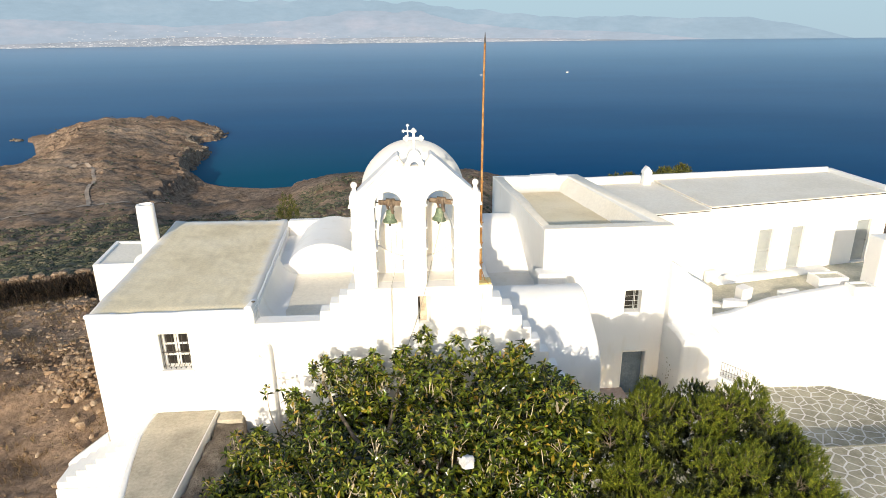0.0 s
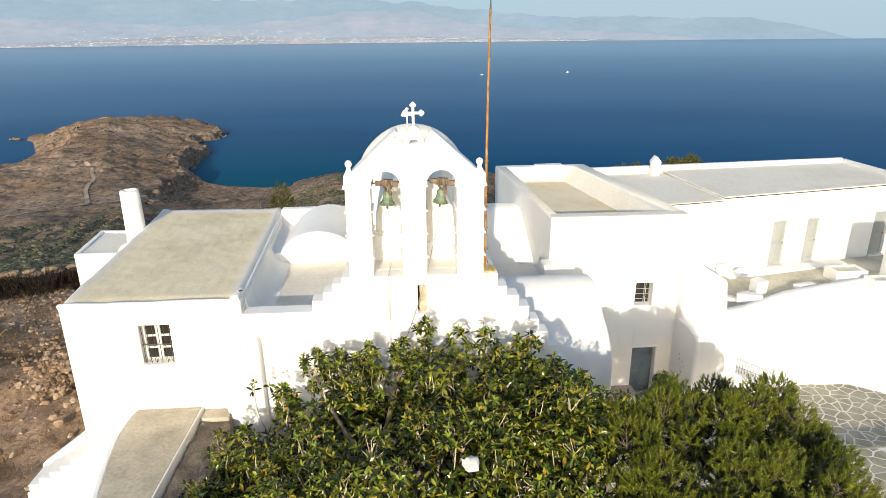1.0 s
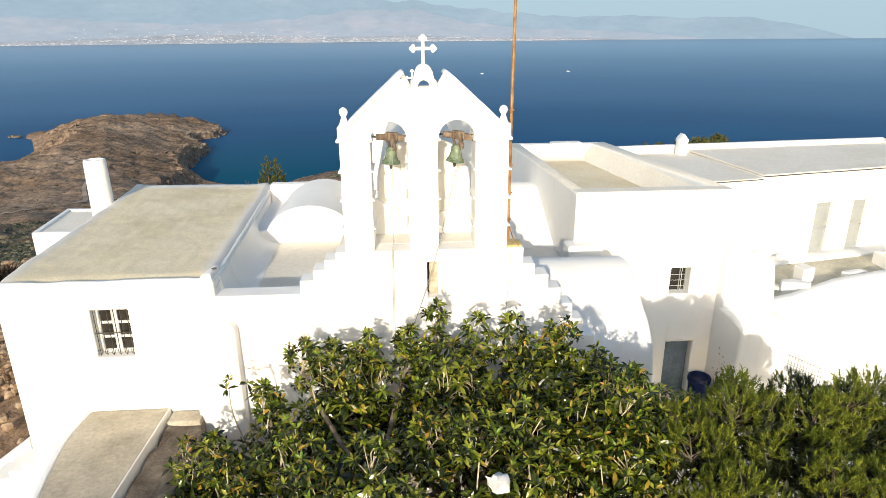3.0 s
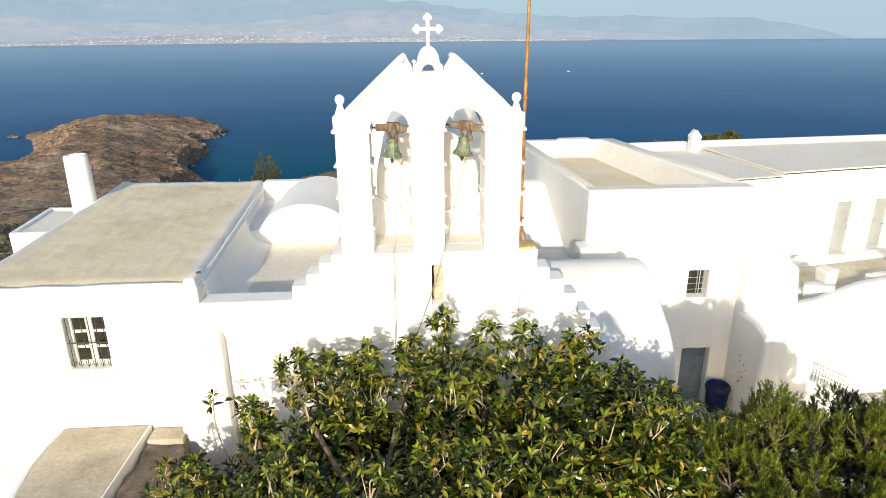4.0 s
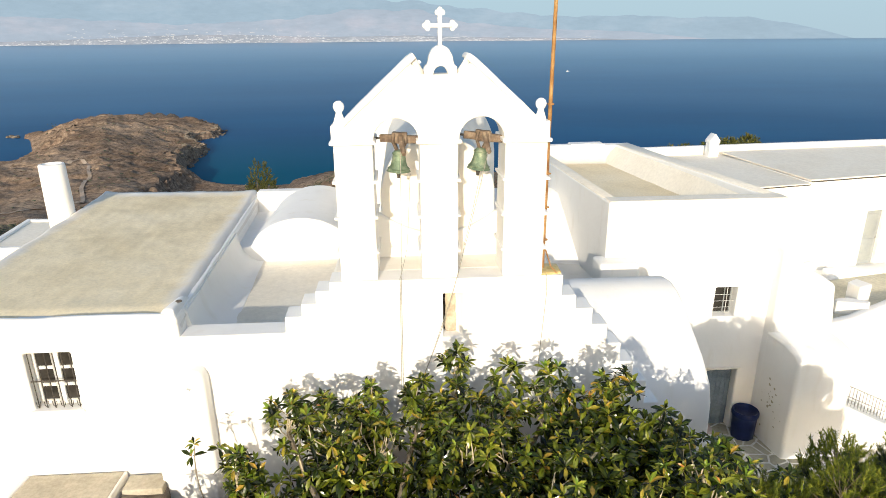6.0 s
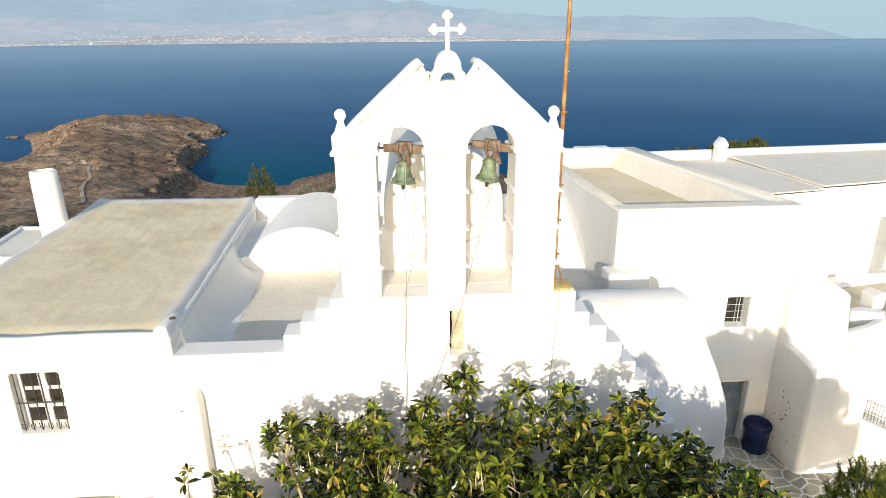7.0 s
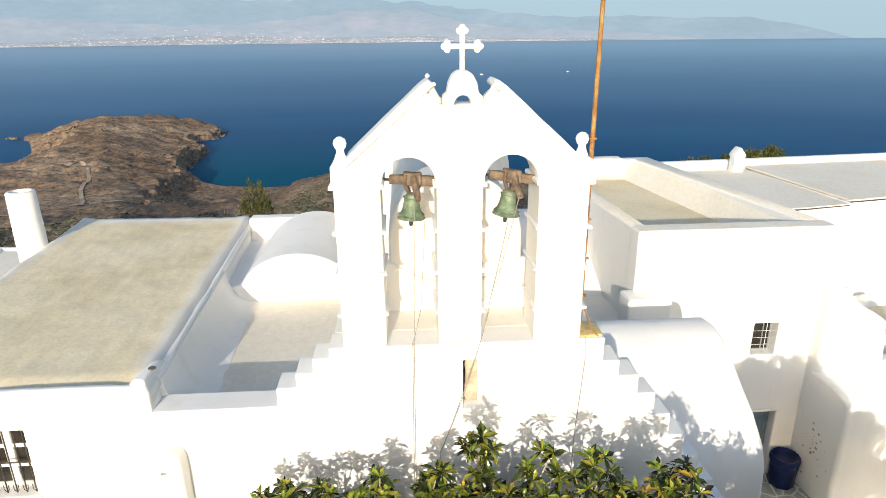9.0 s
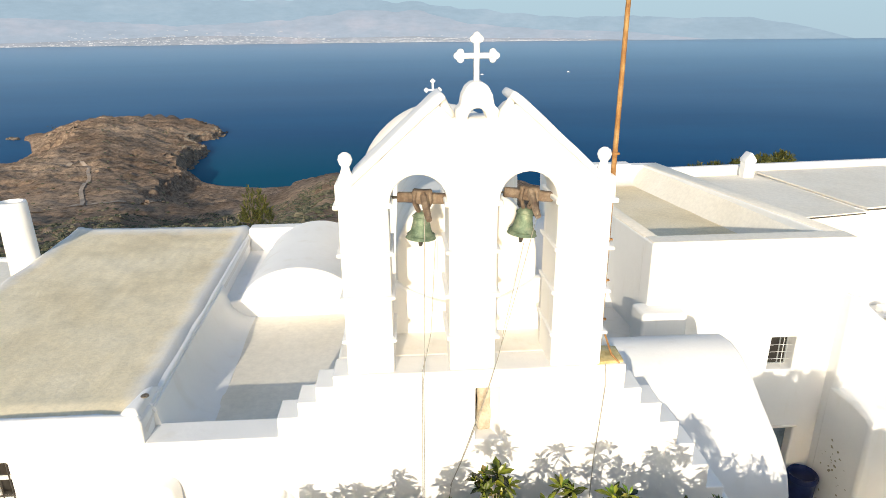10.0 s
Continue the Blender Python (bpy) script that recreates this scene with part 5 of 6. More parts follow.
def crown_points(lobes, count, rng, shrink=0.85, low=-0.35):
    """Places and outward directions over the skin of a clump of lobes."""
    areas = np.array([(c[3] * c[4] + c[4] * c[5] + c[3] * c[5]) for c in lobes])
    areas = areas / areas.sum()
    out = []
    while len(out) < count:
        k = rng.choice(len(lobes), p=areas)
        c = lobes[k]
        v = rng.normal(size=3)
        v /= np.linalg.norm(v)
        if v[2] < low:
            continue
        r = rng.uniform(0.80, 1.06)
        p = np.array(c[:3]) + v * np.array(c[3:6]) * r
        if inside_any(p, [q for i, q in enumerate(lobes) if i != k], shrink):
            continue
        out.append((p, v))
    return out


LEAF_V = np.array([(0, 0, 0), (0.13, 0.35, 0.05), (-0.13, 0.35, 0.05), (0, 0.36, 0.0), (0.17, 0.66, 0.03), (-0.17, 0.66, 0.03), (0, 0.68, -0.03), (0, 1.0, -0.1)])
LEAF_F = [(0, 1, 3), (0, 3, 2), (1, 4, 6, 3), (3, 6, 5, 2), (4, 7, 6), (6, 7, 5)]


def clumps(lobes, count, rng, lo, hi):
    """Smaller lobes scattered over the skin of larger ones, which break up the outline."""
    out = []
    for p, v in crown_points(lobes, count, rng, 0.85, -0.4):
        r = rng.uniform(lo, hi)
        q = p - v * r * 0.55
        out.append((q[0], q[1], q[2], r * rng.uniform(0.8, 1.1), r * rng.uniform(0.8, 1.1), r * rng.uniform(0.8, 1.2)))
    return out


def frames_of(axes, rng):
    """Two cross directions for each axis."""
    d = axes / np.linalg.norm(axes, axis=1)[:, None]
    u = np.cross(d, rng.normal(size=d.shape))
    u /= np.linalg.norm(u, axis=1)[:, None]
    return u, np.cross(d, u), d


def rosettes(points, rng, size, leaves, up=0.75, young=0.7):
    """Whorls of long leaves: the old ones, and the bright young ones at their hearts."""
    P, out = np.array([q[0] for q in points]), np.array([q[1] for q in points])
    N = len(P)
    u, w, d = frames_of(out * (1 - up) + np.array((0, -0.15, up)) + rng.normal(size=(N, 3)) * 0.22, rng)
    s = size * rng.uniform(0.75, 1.25, N)
    fresh = rng.uniform(size=N) < young
    got = {True: [], False: []}
    for k in range(leaves):
        inner = k < 4
        a = k * 2.4 + rng.uniform(-0.3, 0.3, N)
        lift = rng.uniform(0.55, 1.45, N) if inner else rng.uniform(-0.45, 0.75, N)
        side = np.cos(a)[:, None] * u + np.sin(a)[:, None] * w
        along = side * np.cos(lift)[:, None] + d * np.sin(lift)[:, None]
        across = np.cross(d, side)
        nor = np.cross(along, across)
        L = (s * rng.uniform(0.7, 1.15, N) * (0.8 if inner else 1.05))[:, None]
        o = P + d * 0.02 * (1 - k / leaves)
        bend = rng.uniform(0.02, 0.3, N)[:, None]
        v = np.stack([o + across * x * L + along * y * L + nor * (z - bend * y * y) * L for x, y, z in LEAF_V], 1)
        there = rng.uniform(size=N) < 0.88
        for key in (True, False):
            got[key].append(v[there & ((fresh & inner) == key)])
    res = []
    for key in (False, True):
        v = np.concatenate(got[key])
        f = [tuple(8 * i + q for q in g) for i in range(len(v)) for g in LEAF_F]
        res.append((v.reshape(-1, 3).tolist(), f))
    return res


def twigs(starts, ends, r0, r1, rng):
    """Thin bent three-sided twigs."""
    A, B = np.array(starts), np.array(ends)
    n = len(A)
    M = (A + B) / 2 + rng.normal(size=A.shape) * 0.12 * np.linalg.norm(B - A, axis=1)[:, None]
    u, w, d = frames_of(B - A, rng)
    rings = []
    for c, r in ((A, r0), (M, (r0 + r1) / 2), (B, r1)):
        for t in (0, 2.09, 4.19):
            rings.append(c + (u * math.cos(t) + w * math.sin(t)) * r)
    v = np.stack(rings, 1).reshape(-1, 3)
    f = []
    for i in range(n):
        for j in (0, 3):
            for k in range(3):
                q = (k + 1) % 3
                f.append((9 * i + j + k, 9 * i + j + q, 9 * i + j + 3 + q, 9 * i + j + 3 + k))
    return v.tolist(), f


def limb(b, a, c, r0, r1, rng, bend=0.25, n=7):
    a, c = Vector(a), Vector(c)
    side = Vector(rng.normal(size=3)) * bend * (c - a).length * 0.4
    pts = [a.lerp(c, t) + side * math.sin(t * math.pi) for t in np.linspace(0, 1, 7)]
    return tube(pts, list(np.linspace(r0, r1, 7)), n, b)


def broadleaf_tree():
    rng = np.random.default_rng(11)
    t = thing("tree", "large glossy broadleaf evergreen with yellowing leaves before the church", "tree", at=(0, -2.6, -0.6))
    lobes = [(0.35, -1.75, 4.35, 1.35, 0.95, 1.3), (2.2, -2.0, 4.65, 1.35, 1.05, 1.38), (-1.6, -1.5, 4.05, 1.2, 0.9, 1.15), (-3.0, -2.4, 3.3, 1.4, 1.4, 1.2), (0.0, -3.6, 3.85, 2.6, 1.6, 1.45),
             (3.0, -3.0, 4.4, 1.25, 1.3, 1.35), (-2.2, -4.5, 3.1, 2.0, 1.6, 1.2), (1.6, -4.9, 3.1, 2.3, 1.5, 1.3), (-4.2, -3.6, 3.05, 0.9, 1.5, 0.95), (-4.3, -2.2, 3.1, 0.7, 1.0, 0.85), (-4.95, -4.3, 3.1, 0.75, 0.9, 0.75), (-5.2, -5.2, 3.0, 0.7, 0.8, 0.8), (1.7, -3.0, 4.5, 0.9, 0.9, 1.15), (2.8, -3.2, 4.5, 0.9, 0.9, 1.2), (3.3, -4.6, 3.0, 1.2, 1.2, 1.2), (-0.6, -5.6, 2.5, 1.7, 1.2, 1.2), (2.0, -6.2, 2.2, 1.9, 1.2, 1.2)]
    sprays = [(0.1, -1.0, 5.3, 0.28, 0.26, 0.72), (-0.45, -1.1, 5.0, 0.22, 0.22, 0.6), (0.85, -1.15, 5.1, 0.32, 0.3, 0.72), (1.5, -1.3, 5.2, 0.3, 0.3, 0.6), (2.4, -1.7, 5.4, 0.3, 0.3, 0.55), (3.0, -2.2, 5.0, 0.3, 0.3, 0.5), (3.6, -2.6, 4.6, 0.3, 0.3, 0.5),
              (-1.2, -1.0, 4.9, 0.24, 0.24, 0.55), (-1.9, -0.95, 4.7, 0.26, 0.26, 0.6), (-2.5, -0.9, 4.75, 0.28, 0.26, 0.62), (-3.1, -1.5, 4.3, 0.25, 0.25, 0.5), (-3.8, -2.6, 3.9, 0.25, 0.25, 0.45)]
    pts = crown_points(clumps(lobes, 115, rng, 0.24, 0.56), 2000, rng, 0.7, -0.5)
    for sp in sprays:
        pts += crown_points([(sp[0], sp[1], sp[2] + 0.14, sp[3], sp[4], sp[5])], 34, rng, 0.9, -0.9)
    old, fresh = rosettes(pts, rng, 0.165, 12, 0.75, 0.58)
    tagged(arrays("crown", *old, LEAF, t, "dense rosettes of long dark glossy leaves"), kind="stuff")
    tagged(arrays("young_leaves", *fresh, YOUNG_LEAF, t, "bright yellow-green young leaves, some orange"), kind="stuff")
    inner = crown_points([(c[0], c[1], c[2] - 0.15, c[3] * 0.76, c[4] * 0.76, c[5] * 0.74) for c in lobes], 2300, rng, 0.72, -0.8)
    inner += crown_points([(c[0], c[1], c[2] - 0.2, c[3] * 0.6, c[4] * 0.6, c[5] * 0.6) for c in lobes], 1500, rng, 0.72, -0.8)
    old, fresh = rosettes(inner, rng, 0.22, 10, 0.5, 0.0)
    tagged(arrays("inner_crown", *old, LEAF, t), kind="stuff")
    b = bmesh.new()
    for x, y in ((-0.3, -2.6), (0.15, -2.4), (0.3, -2.9)):
        b = limb(b, (x, y, -0.62), (x * 2.5, -2.6 + (y + 2.6) * 2, 2.2), 0.14, 0.10, rng)
    part("trunk", b, BARK, t)
    for k, c in enumerate(lobes + sprays):
        b = limb(bmesh.new(), ((-0.75, 0.38, 0.75)[k % 3], (-2.6, -2.2, -3.2)[k % 3], 2.1), (c[0], c[1], c[2]), 0.09, 0.03, rng)
        part("limb", b, BARK, t)
    ends = [q[0] for q in pts[::2]]
    starts = [q[0] - q[1] * 0.3 + np.array((0, 0.1, -0.38)) for q in pts[::2]]
    tagged(arrays("twig", *twigs(starts, ends, 0.012, 0.008, rng), PALE_TWIG, t), kind="stuff")
    low = [q for q in pts if q[0][2] < 4.9 and q[1][1] < 0.3][::7]
    ends = [q[0] + np.array((0, -0.06, 0.04)) for q in low]
    starts = [q[0] - q[1] * 0.05 + np.array((rng.uniform(-0.3, 0.3), -0.12, -0.6)) for q in low]
    tagged(arrays("bare_branch", *twigs(starts, ends, 0.017, 0.011, rng), PALE_TWIG, t, "pale bare branches among the leaves"), kind="stuff")
    # Unidentified white thing in the crown, modelled as a crumpled lump.
    bag = wavy(lathe([(0.0, 0.0), (0.10, 0.01), (0.17, 0.08), (0.16, 0.17), (0.10, 0.22), (0.05, 0.25), (0.0, 0.26)], (0.84, -4.42, 4.68), 14), 0.07, 9)
    tagged(part("white_lump", bag, WHITE_PAINT), "small crumpled white lump of unknown kind among the branches", "bag")
    # a loose sprig at the edge of the crown
    b = limb(bmesh.new(), (-3.5, -1.5, 3.4), (-3.86, -1.15, 4.75), 0.014, 0.008, rng, 0.25)
    b = limb(b, (-3.5, -1.5, 3.4), (-3.55, -1.05, 4.6), 0.012, 0.008, rng, 0.3)
    part("sprig", b, TWIG, t)
    old, fresh = rosettes([(np.array((-3.86, -1.15, 4.78)), np.array((0, -0.2, 1.0))), (np.array((-3.9, -1.2, 4.6)), np.array((-0.5, -0.3, 0.6))), (np.array((-3.55, -1.05, 4.62)), np.array((0.2, -0.3, 1.0)))], rng, 0.19, 9, 0.75, 1.1)
    tagged(arrays("sprig_leaf", *fresh, YOUNG_LEAF, t), kind="stuff")
    tagged(arrays("sprig_leaf", *old, LEAF, t), kind="stuff")


def tufts(points, rng, size, blades, width, spread=0.9, up=0.35, stem=1.3):
    """Bunches of narrow blades set along short stems."""
    P, out = np.array([q[0] for q in points]), np.array([q[1] for q in points])
    N = len(P)
    u, w, d = frames_of(out * (1 - up) + np.array((0, 0, up)) + rng.normal(size=(N, 3)) * 0.25, rng)
    s = size * rng.uniform(0.7, 1.3, N)
    vs = []
    for k in range(blades):
        a, lift = rng.uniform(0, math.tau, N), rng.uniform(0.25, 1.25, N)
        side = np.cos(a)[:, None] * u + np.sin(a)[:, None] * w
        along = side * (np.cos(lift) * spread)[:, None] + d * np.sin(lift)[:, None]
        across = np.cross(along, d)
        across *= width / (np.linalg.norm(across, axis=1)[:, None] + 1e-9)
        o = P + d * (s * stem * (k / blades - 0.6))[:, None]
        L = (s * rng.uniform(0.7, 1.1, N))[:, None]
        vs.append(np.stack([o - across * 0.6, o + across * 0.6, o + along * L * 0.55 + across, o + along * L, o + along * L * 0.55 - across], 1))
    v = np.concatenate(vs).reshape(-1, 3)
    f = []
    for i in range(N * blades):
        b = 5 * i
        f += [(b, b + 1, b + 2, b + 4), (b + 4, b + 2, b + 3)]
    return v.tolist(), f


def pine():
    rng = np.random.default_rng(21)
    t = thing("pine_tree", "low bushy pine with yellow-green needle tufts", "tree", at=(6.4, -4.6, -0.6))
    lobes = [(4.4, -3.2, 3.9, 0.8, 1.0, 1.0), (5.4, -3.0, 4.12, 0.95, 1.1, 1.15), (6.4, -2.9, 4.30, 0.95, 1.1, 1.15), (7.4, -2.9, 4.12, 0.95, 1.1, 1.15), (8.25, -3.3, 3.45, 0.9, 1.1, 1.1), (5.6, -4.4, 3.75, 1.7, 1.3, 1.25), (7.4, -4.5, 3.35, 1.4, 1.3, 1.3), (4.4, -4.6, 3.40, 0.9, 1.2, 1.15),
             (6.0, -6.0, 2.80, 2.4, 1.4, 1.4), (9.0, -4.0, 2.5, 0.8, 1.1, 1.0)]
    knobs = clumps(lobes, 120, rng, 0.28, 0.5)
    pts = crown_points(knobs, 5200, rng, 0.75, -0.3)
    v, f = tufts(pts, rng, 0.10, 34, 0.0056, 0.8, 0.62, 2.0)
    tagged(arrays("crown", v, f, NEEDLE, t, "dense brushes of short yellow-green needles"), kind="stuff")
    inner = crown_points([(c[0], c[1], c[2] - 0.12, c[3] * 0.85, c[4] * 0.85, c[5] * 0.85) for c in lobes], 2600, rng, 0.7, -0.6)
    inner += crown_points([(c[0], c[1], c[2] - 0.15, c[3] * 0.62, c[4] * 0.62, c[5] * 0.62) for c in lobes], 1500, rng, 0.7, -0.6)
    # Inner tufts take the shade-dark needle colour.
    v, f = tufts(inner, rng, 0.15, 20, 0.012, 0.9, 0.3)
    tagged(arrays("inner_crown", v, f, INNER_SHADE_NEEDLE, t, "inner needles darkened for the shade inside the crown"), kind="stuff")
    b = limb(bmesh.new(), (6.3, -4.7, -0.62), (6.4, -4.6, 2.4), 0.17, 0.1, rng, 0.15)
    part("trunk", b, BARK, t)
    for c in lobes:
        part("limb", limb(bmesh.new(), (6.38, -4.62, 1.9), c[:3], 0.08, 0.03, rng), BARK, t)
    ends = [q[0] for q in pts[::4]]
    starts = [q[0] - q[1] * 0.4 - np.array((0, 0, 0.15)) for q in pts[::4]]
    tagged(arrays("twig", *twigs(starts, ends, 0.008, 0.004, rng), BARK, t), kind="stuff")


def cypress():
    rng = np.random.default_rng(31)
    t = thing("cypress", "small young cypress standing behind the house", "tree", at=(-5.55, 11.6, 0))
    lobes = [(-5.5, 11.6, 5.2, 0.52, 0.5, 0.9), (-5.4, 11.6, 6.0, 0.36, 0.36, 0.7), (-5.3, 11.6, 5.6, 0.42, 0.4, 0.7), (-5.6, 11.6, 4.2, 0.6, 0.6, 1.2)]
    pts = crown_points(lobes, 700, rng, 0.7, -0.9)
    v, f = tufts(pts, rng, 0.12, 16, 0.010, 0.6, 0.6)
    tagged(arrays("crown", v, f, CYPRESS, t), kind="stuff")
    part("trunk", limb(bmesh.new(), (-5.55, 11.6, -1.2), (-5.52, 11.6, 6.2), 0.1, 0.02, rng, 0.02), BARK, t)
    s = thing("shrub", "bare twiggy shrub beside the cypress", "shrub", at=(-6.05, 11.6, 0))
    for k in range(9):
        part("stem", limb(bmesh.new(), (-6.0, 11.6, -1.2), (-6.35 + 0.09 * k, 11.5, 5.3 + 0.7 * math.sin(k * 1.3 + 1)), 0.03, 0.006, rng, 0.06, 5), TWIG, s)


def back_bushes():
    rng = np.random.default_rng(41)
    for x, y, z, r in ((11.2, 17.6, 5.5, 0.38), (12.0, 17.7, 5.55, 0.34), (13.2, 18.0, 5.6, 0.34), (14.2, 18.2, 5.72, 0.36), (15.2, 18.2, 5.82, 0.4)):
        t = thing("bush", "green bush rising behind the flat roof", "bush", "bushes behind the roof", at=(x, y, z - 3))
        lobes = [(x, y, z, r, r, r * 0.9), (x + 0.3, y + 0.1, z - 0.2, r * 0.8, r, r * 0.8), (x - 0.3, y, z - 0.25, r * 0.8, r * 0.8, r * 0.7)]
        v, f = tufts(crown_points(lobes, 130, rng), rng, 0.16, 12, 0.02)
        tagged(arrays("foliage", v, f, CYPRESS, t), kind="stuff")
        part("stem", limb(bmesh.new(), (x, y, -3), (x, y, z), 0.06, 0.02, rng, 0.05), BARK, t)


broadleaf_tree()
pine()
cypress()
back_bushes()

# ---- hillside cover ----
def on_land(d, az):
    a = np.radians(az)
    x, y = EYE_PLAN.x + d * np.sin(a), EYE_PLAN.y + d * np.cos(a)
    return np.stack([x, y, land_height(x, y)], -1)


def hillside():
    rng = np.random.default_rng(51)
    n = 150000
    d = 56 * (345 / 56) ** rng.uniform(0, 1, n) ** 0.8
    p = on_land(d, rng.uniform(-40, 16, n))
    patch = rolling(p[:, 0] + 30, p[:, 1], 26, 3) + rng.normal(0, 0.45, n)
    keep = (patch > -0.05) & (p[:, 2] > SEA_Z + 3) & ((p[:, 0] < -9 - 0.05 * d) | (rng.uniform(size=n) < 0.22))
    p, d = p[keep], d[keep]
    size = rng.gamma(2.2, 0.075, len(p)).clip(0.08, 0.55) * (1 + d / 420)
    v, f = lumps(p + np.array((0, 0, 0.08)), size, rng, 0.58, 0.5)
    tagged(arrays("scrub", v.tolist(), f.tolist(), SCRUB), "low grey-green scrub over the dry hillside", "scrub", kind="stuff")
    n = 5000
    x, y = rng.uniform(-430, -120, n), rng.uniform(280, 780, n)
    z = land_height(x, y)
    keep = (z > SEA_Z + 6) & (rolling(x, y + 90, 60, 3) + rng.normal(0, 0.4, n) > 0.35)
    p = np.stack([x, y, z], -1)[keep]
    v, f = lumps(p, rng.uniform(0.5, 1.3, len(p)), rng, 0.45, 0.35)
    tagged(arrays("headland_scrub", v.tolist(), f.tolist(), SCRUB), "sparse scrub on the brown headland", "scrub", kind="stuff")


def shore_rocks():
    """Fallen rock along the foot of the headland's cliffs."""
    rng = np.random.default_rng(53)
    n = 5200
    x, y = rng.uniform(-300, -180, n), rng.uniform(540, 810, n)
    s = coast_distance(x, y)
    keep = (s > -4) & (s < 9) & (rng.uniform(size=n) < 0.25 + 0.75 * (rolling(x, y, 40, 2) > 0))
    x, y, s = x[keep], y[keep], s[keep]
    z = SEA_Z + np.maximum(0.0, land_height(x, y) - SEA_Z) * (s > 0)
    size = rng.gamma(2.0, 0.38, len(x)) + 0.3
    v, f = lumps(np.stack([x, y, z + 0.2 * size], -1), size, rng, 0.7, 0.5)
    tagged(arrays("shore_rocks", v.tolist(), f.tolist(), DARK_STONE), "fallen brown rocks along the headland's shore", "rocks", kind="stuff")
    for ex, ey in ((-461, 766), (-468, 771)):
        v, f = lumps(np.array([(ex + rng.normal() * 2, ey + rng.normal() * 2, SEA_Z + 0.5) for _ in range(5)]), rng.uniform(2, 4, 5), rng, 0.6, 0.4)
        tagged(arrays("sea_rock", v.tolist(), f.tolist(), DARK_STONE), "dark rock standing in the sea off the headland", "rock", "rocks off the headland")


def track(points, width, label):
    pts = []
    for a, b_ in zip(points, points[1:]):
        for k in range(12):
            pts.append(np.array(a) + (np.array(b_) - np.array(a)) * k / 12)
    pts.append(np.array(points[-1], float))
    pts = np.array(pts)
    pts = pts + 2.0 * np.stack([np.sin(np.arange(len(pts)) * 0.35), np.cos(np.arange(len(pts)) * 0.27)], -1) * 0.25
    d = np.gradient(pts, axis=0)
    d /= np.linalg.norm(d, axis=1)[:, None]
    nrm = np.stack([-d[:, 1], d[:, 0]], -1)
    rows = []
    for s in (-1, -0.33, 0.33, 1):
        q = pts + nrm * width / 2 * s
        rows.append(np.stack([q[:, 0], q[:, 1], land_height(q[:, 0], q[:, 1]) + 0.6], -1))
    v = np.stack(rows, 1).reshape(-1, 3)
    f = [(4 * i + k, 4 * i + k + 1, 4 * i + k + 5, 4 * i + k + 4) for i in range(len(pts) - 1) for k in range(3)]
    ob = arrays("road", v.tolist(), f, ROAD, smooth=True)
    tagged(ob, label, "track", kind="structure")


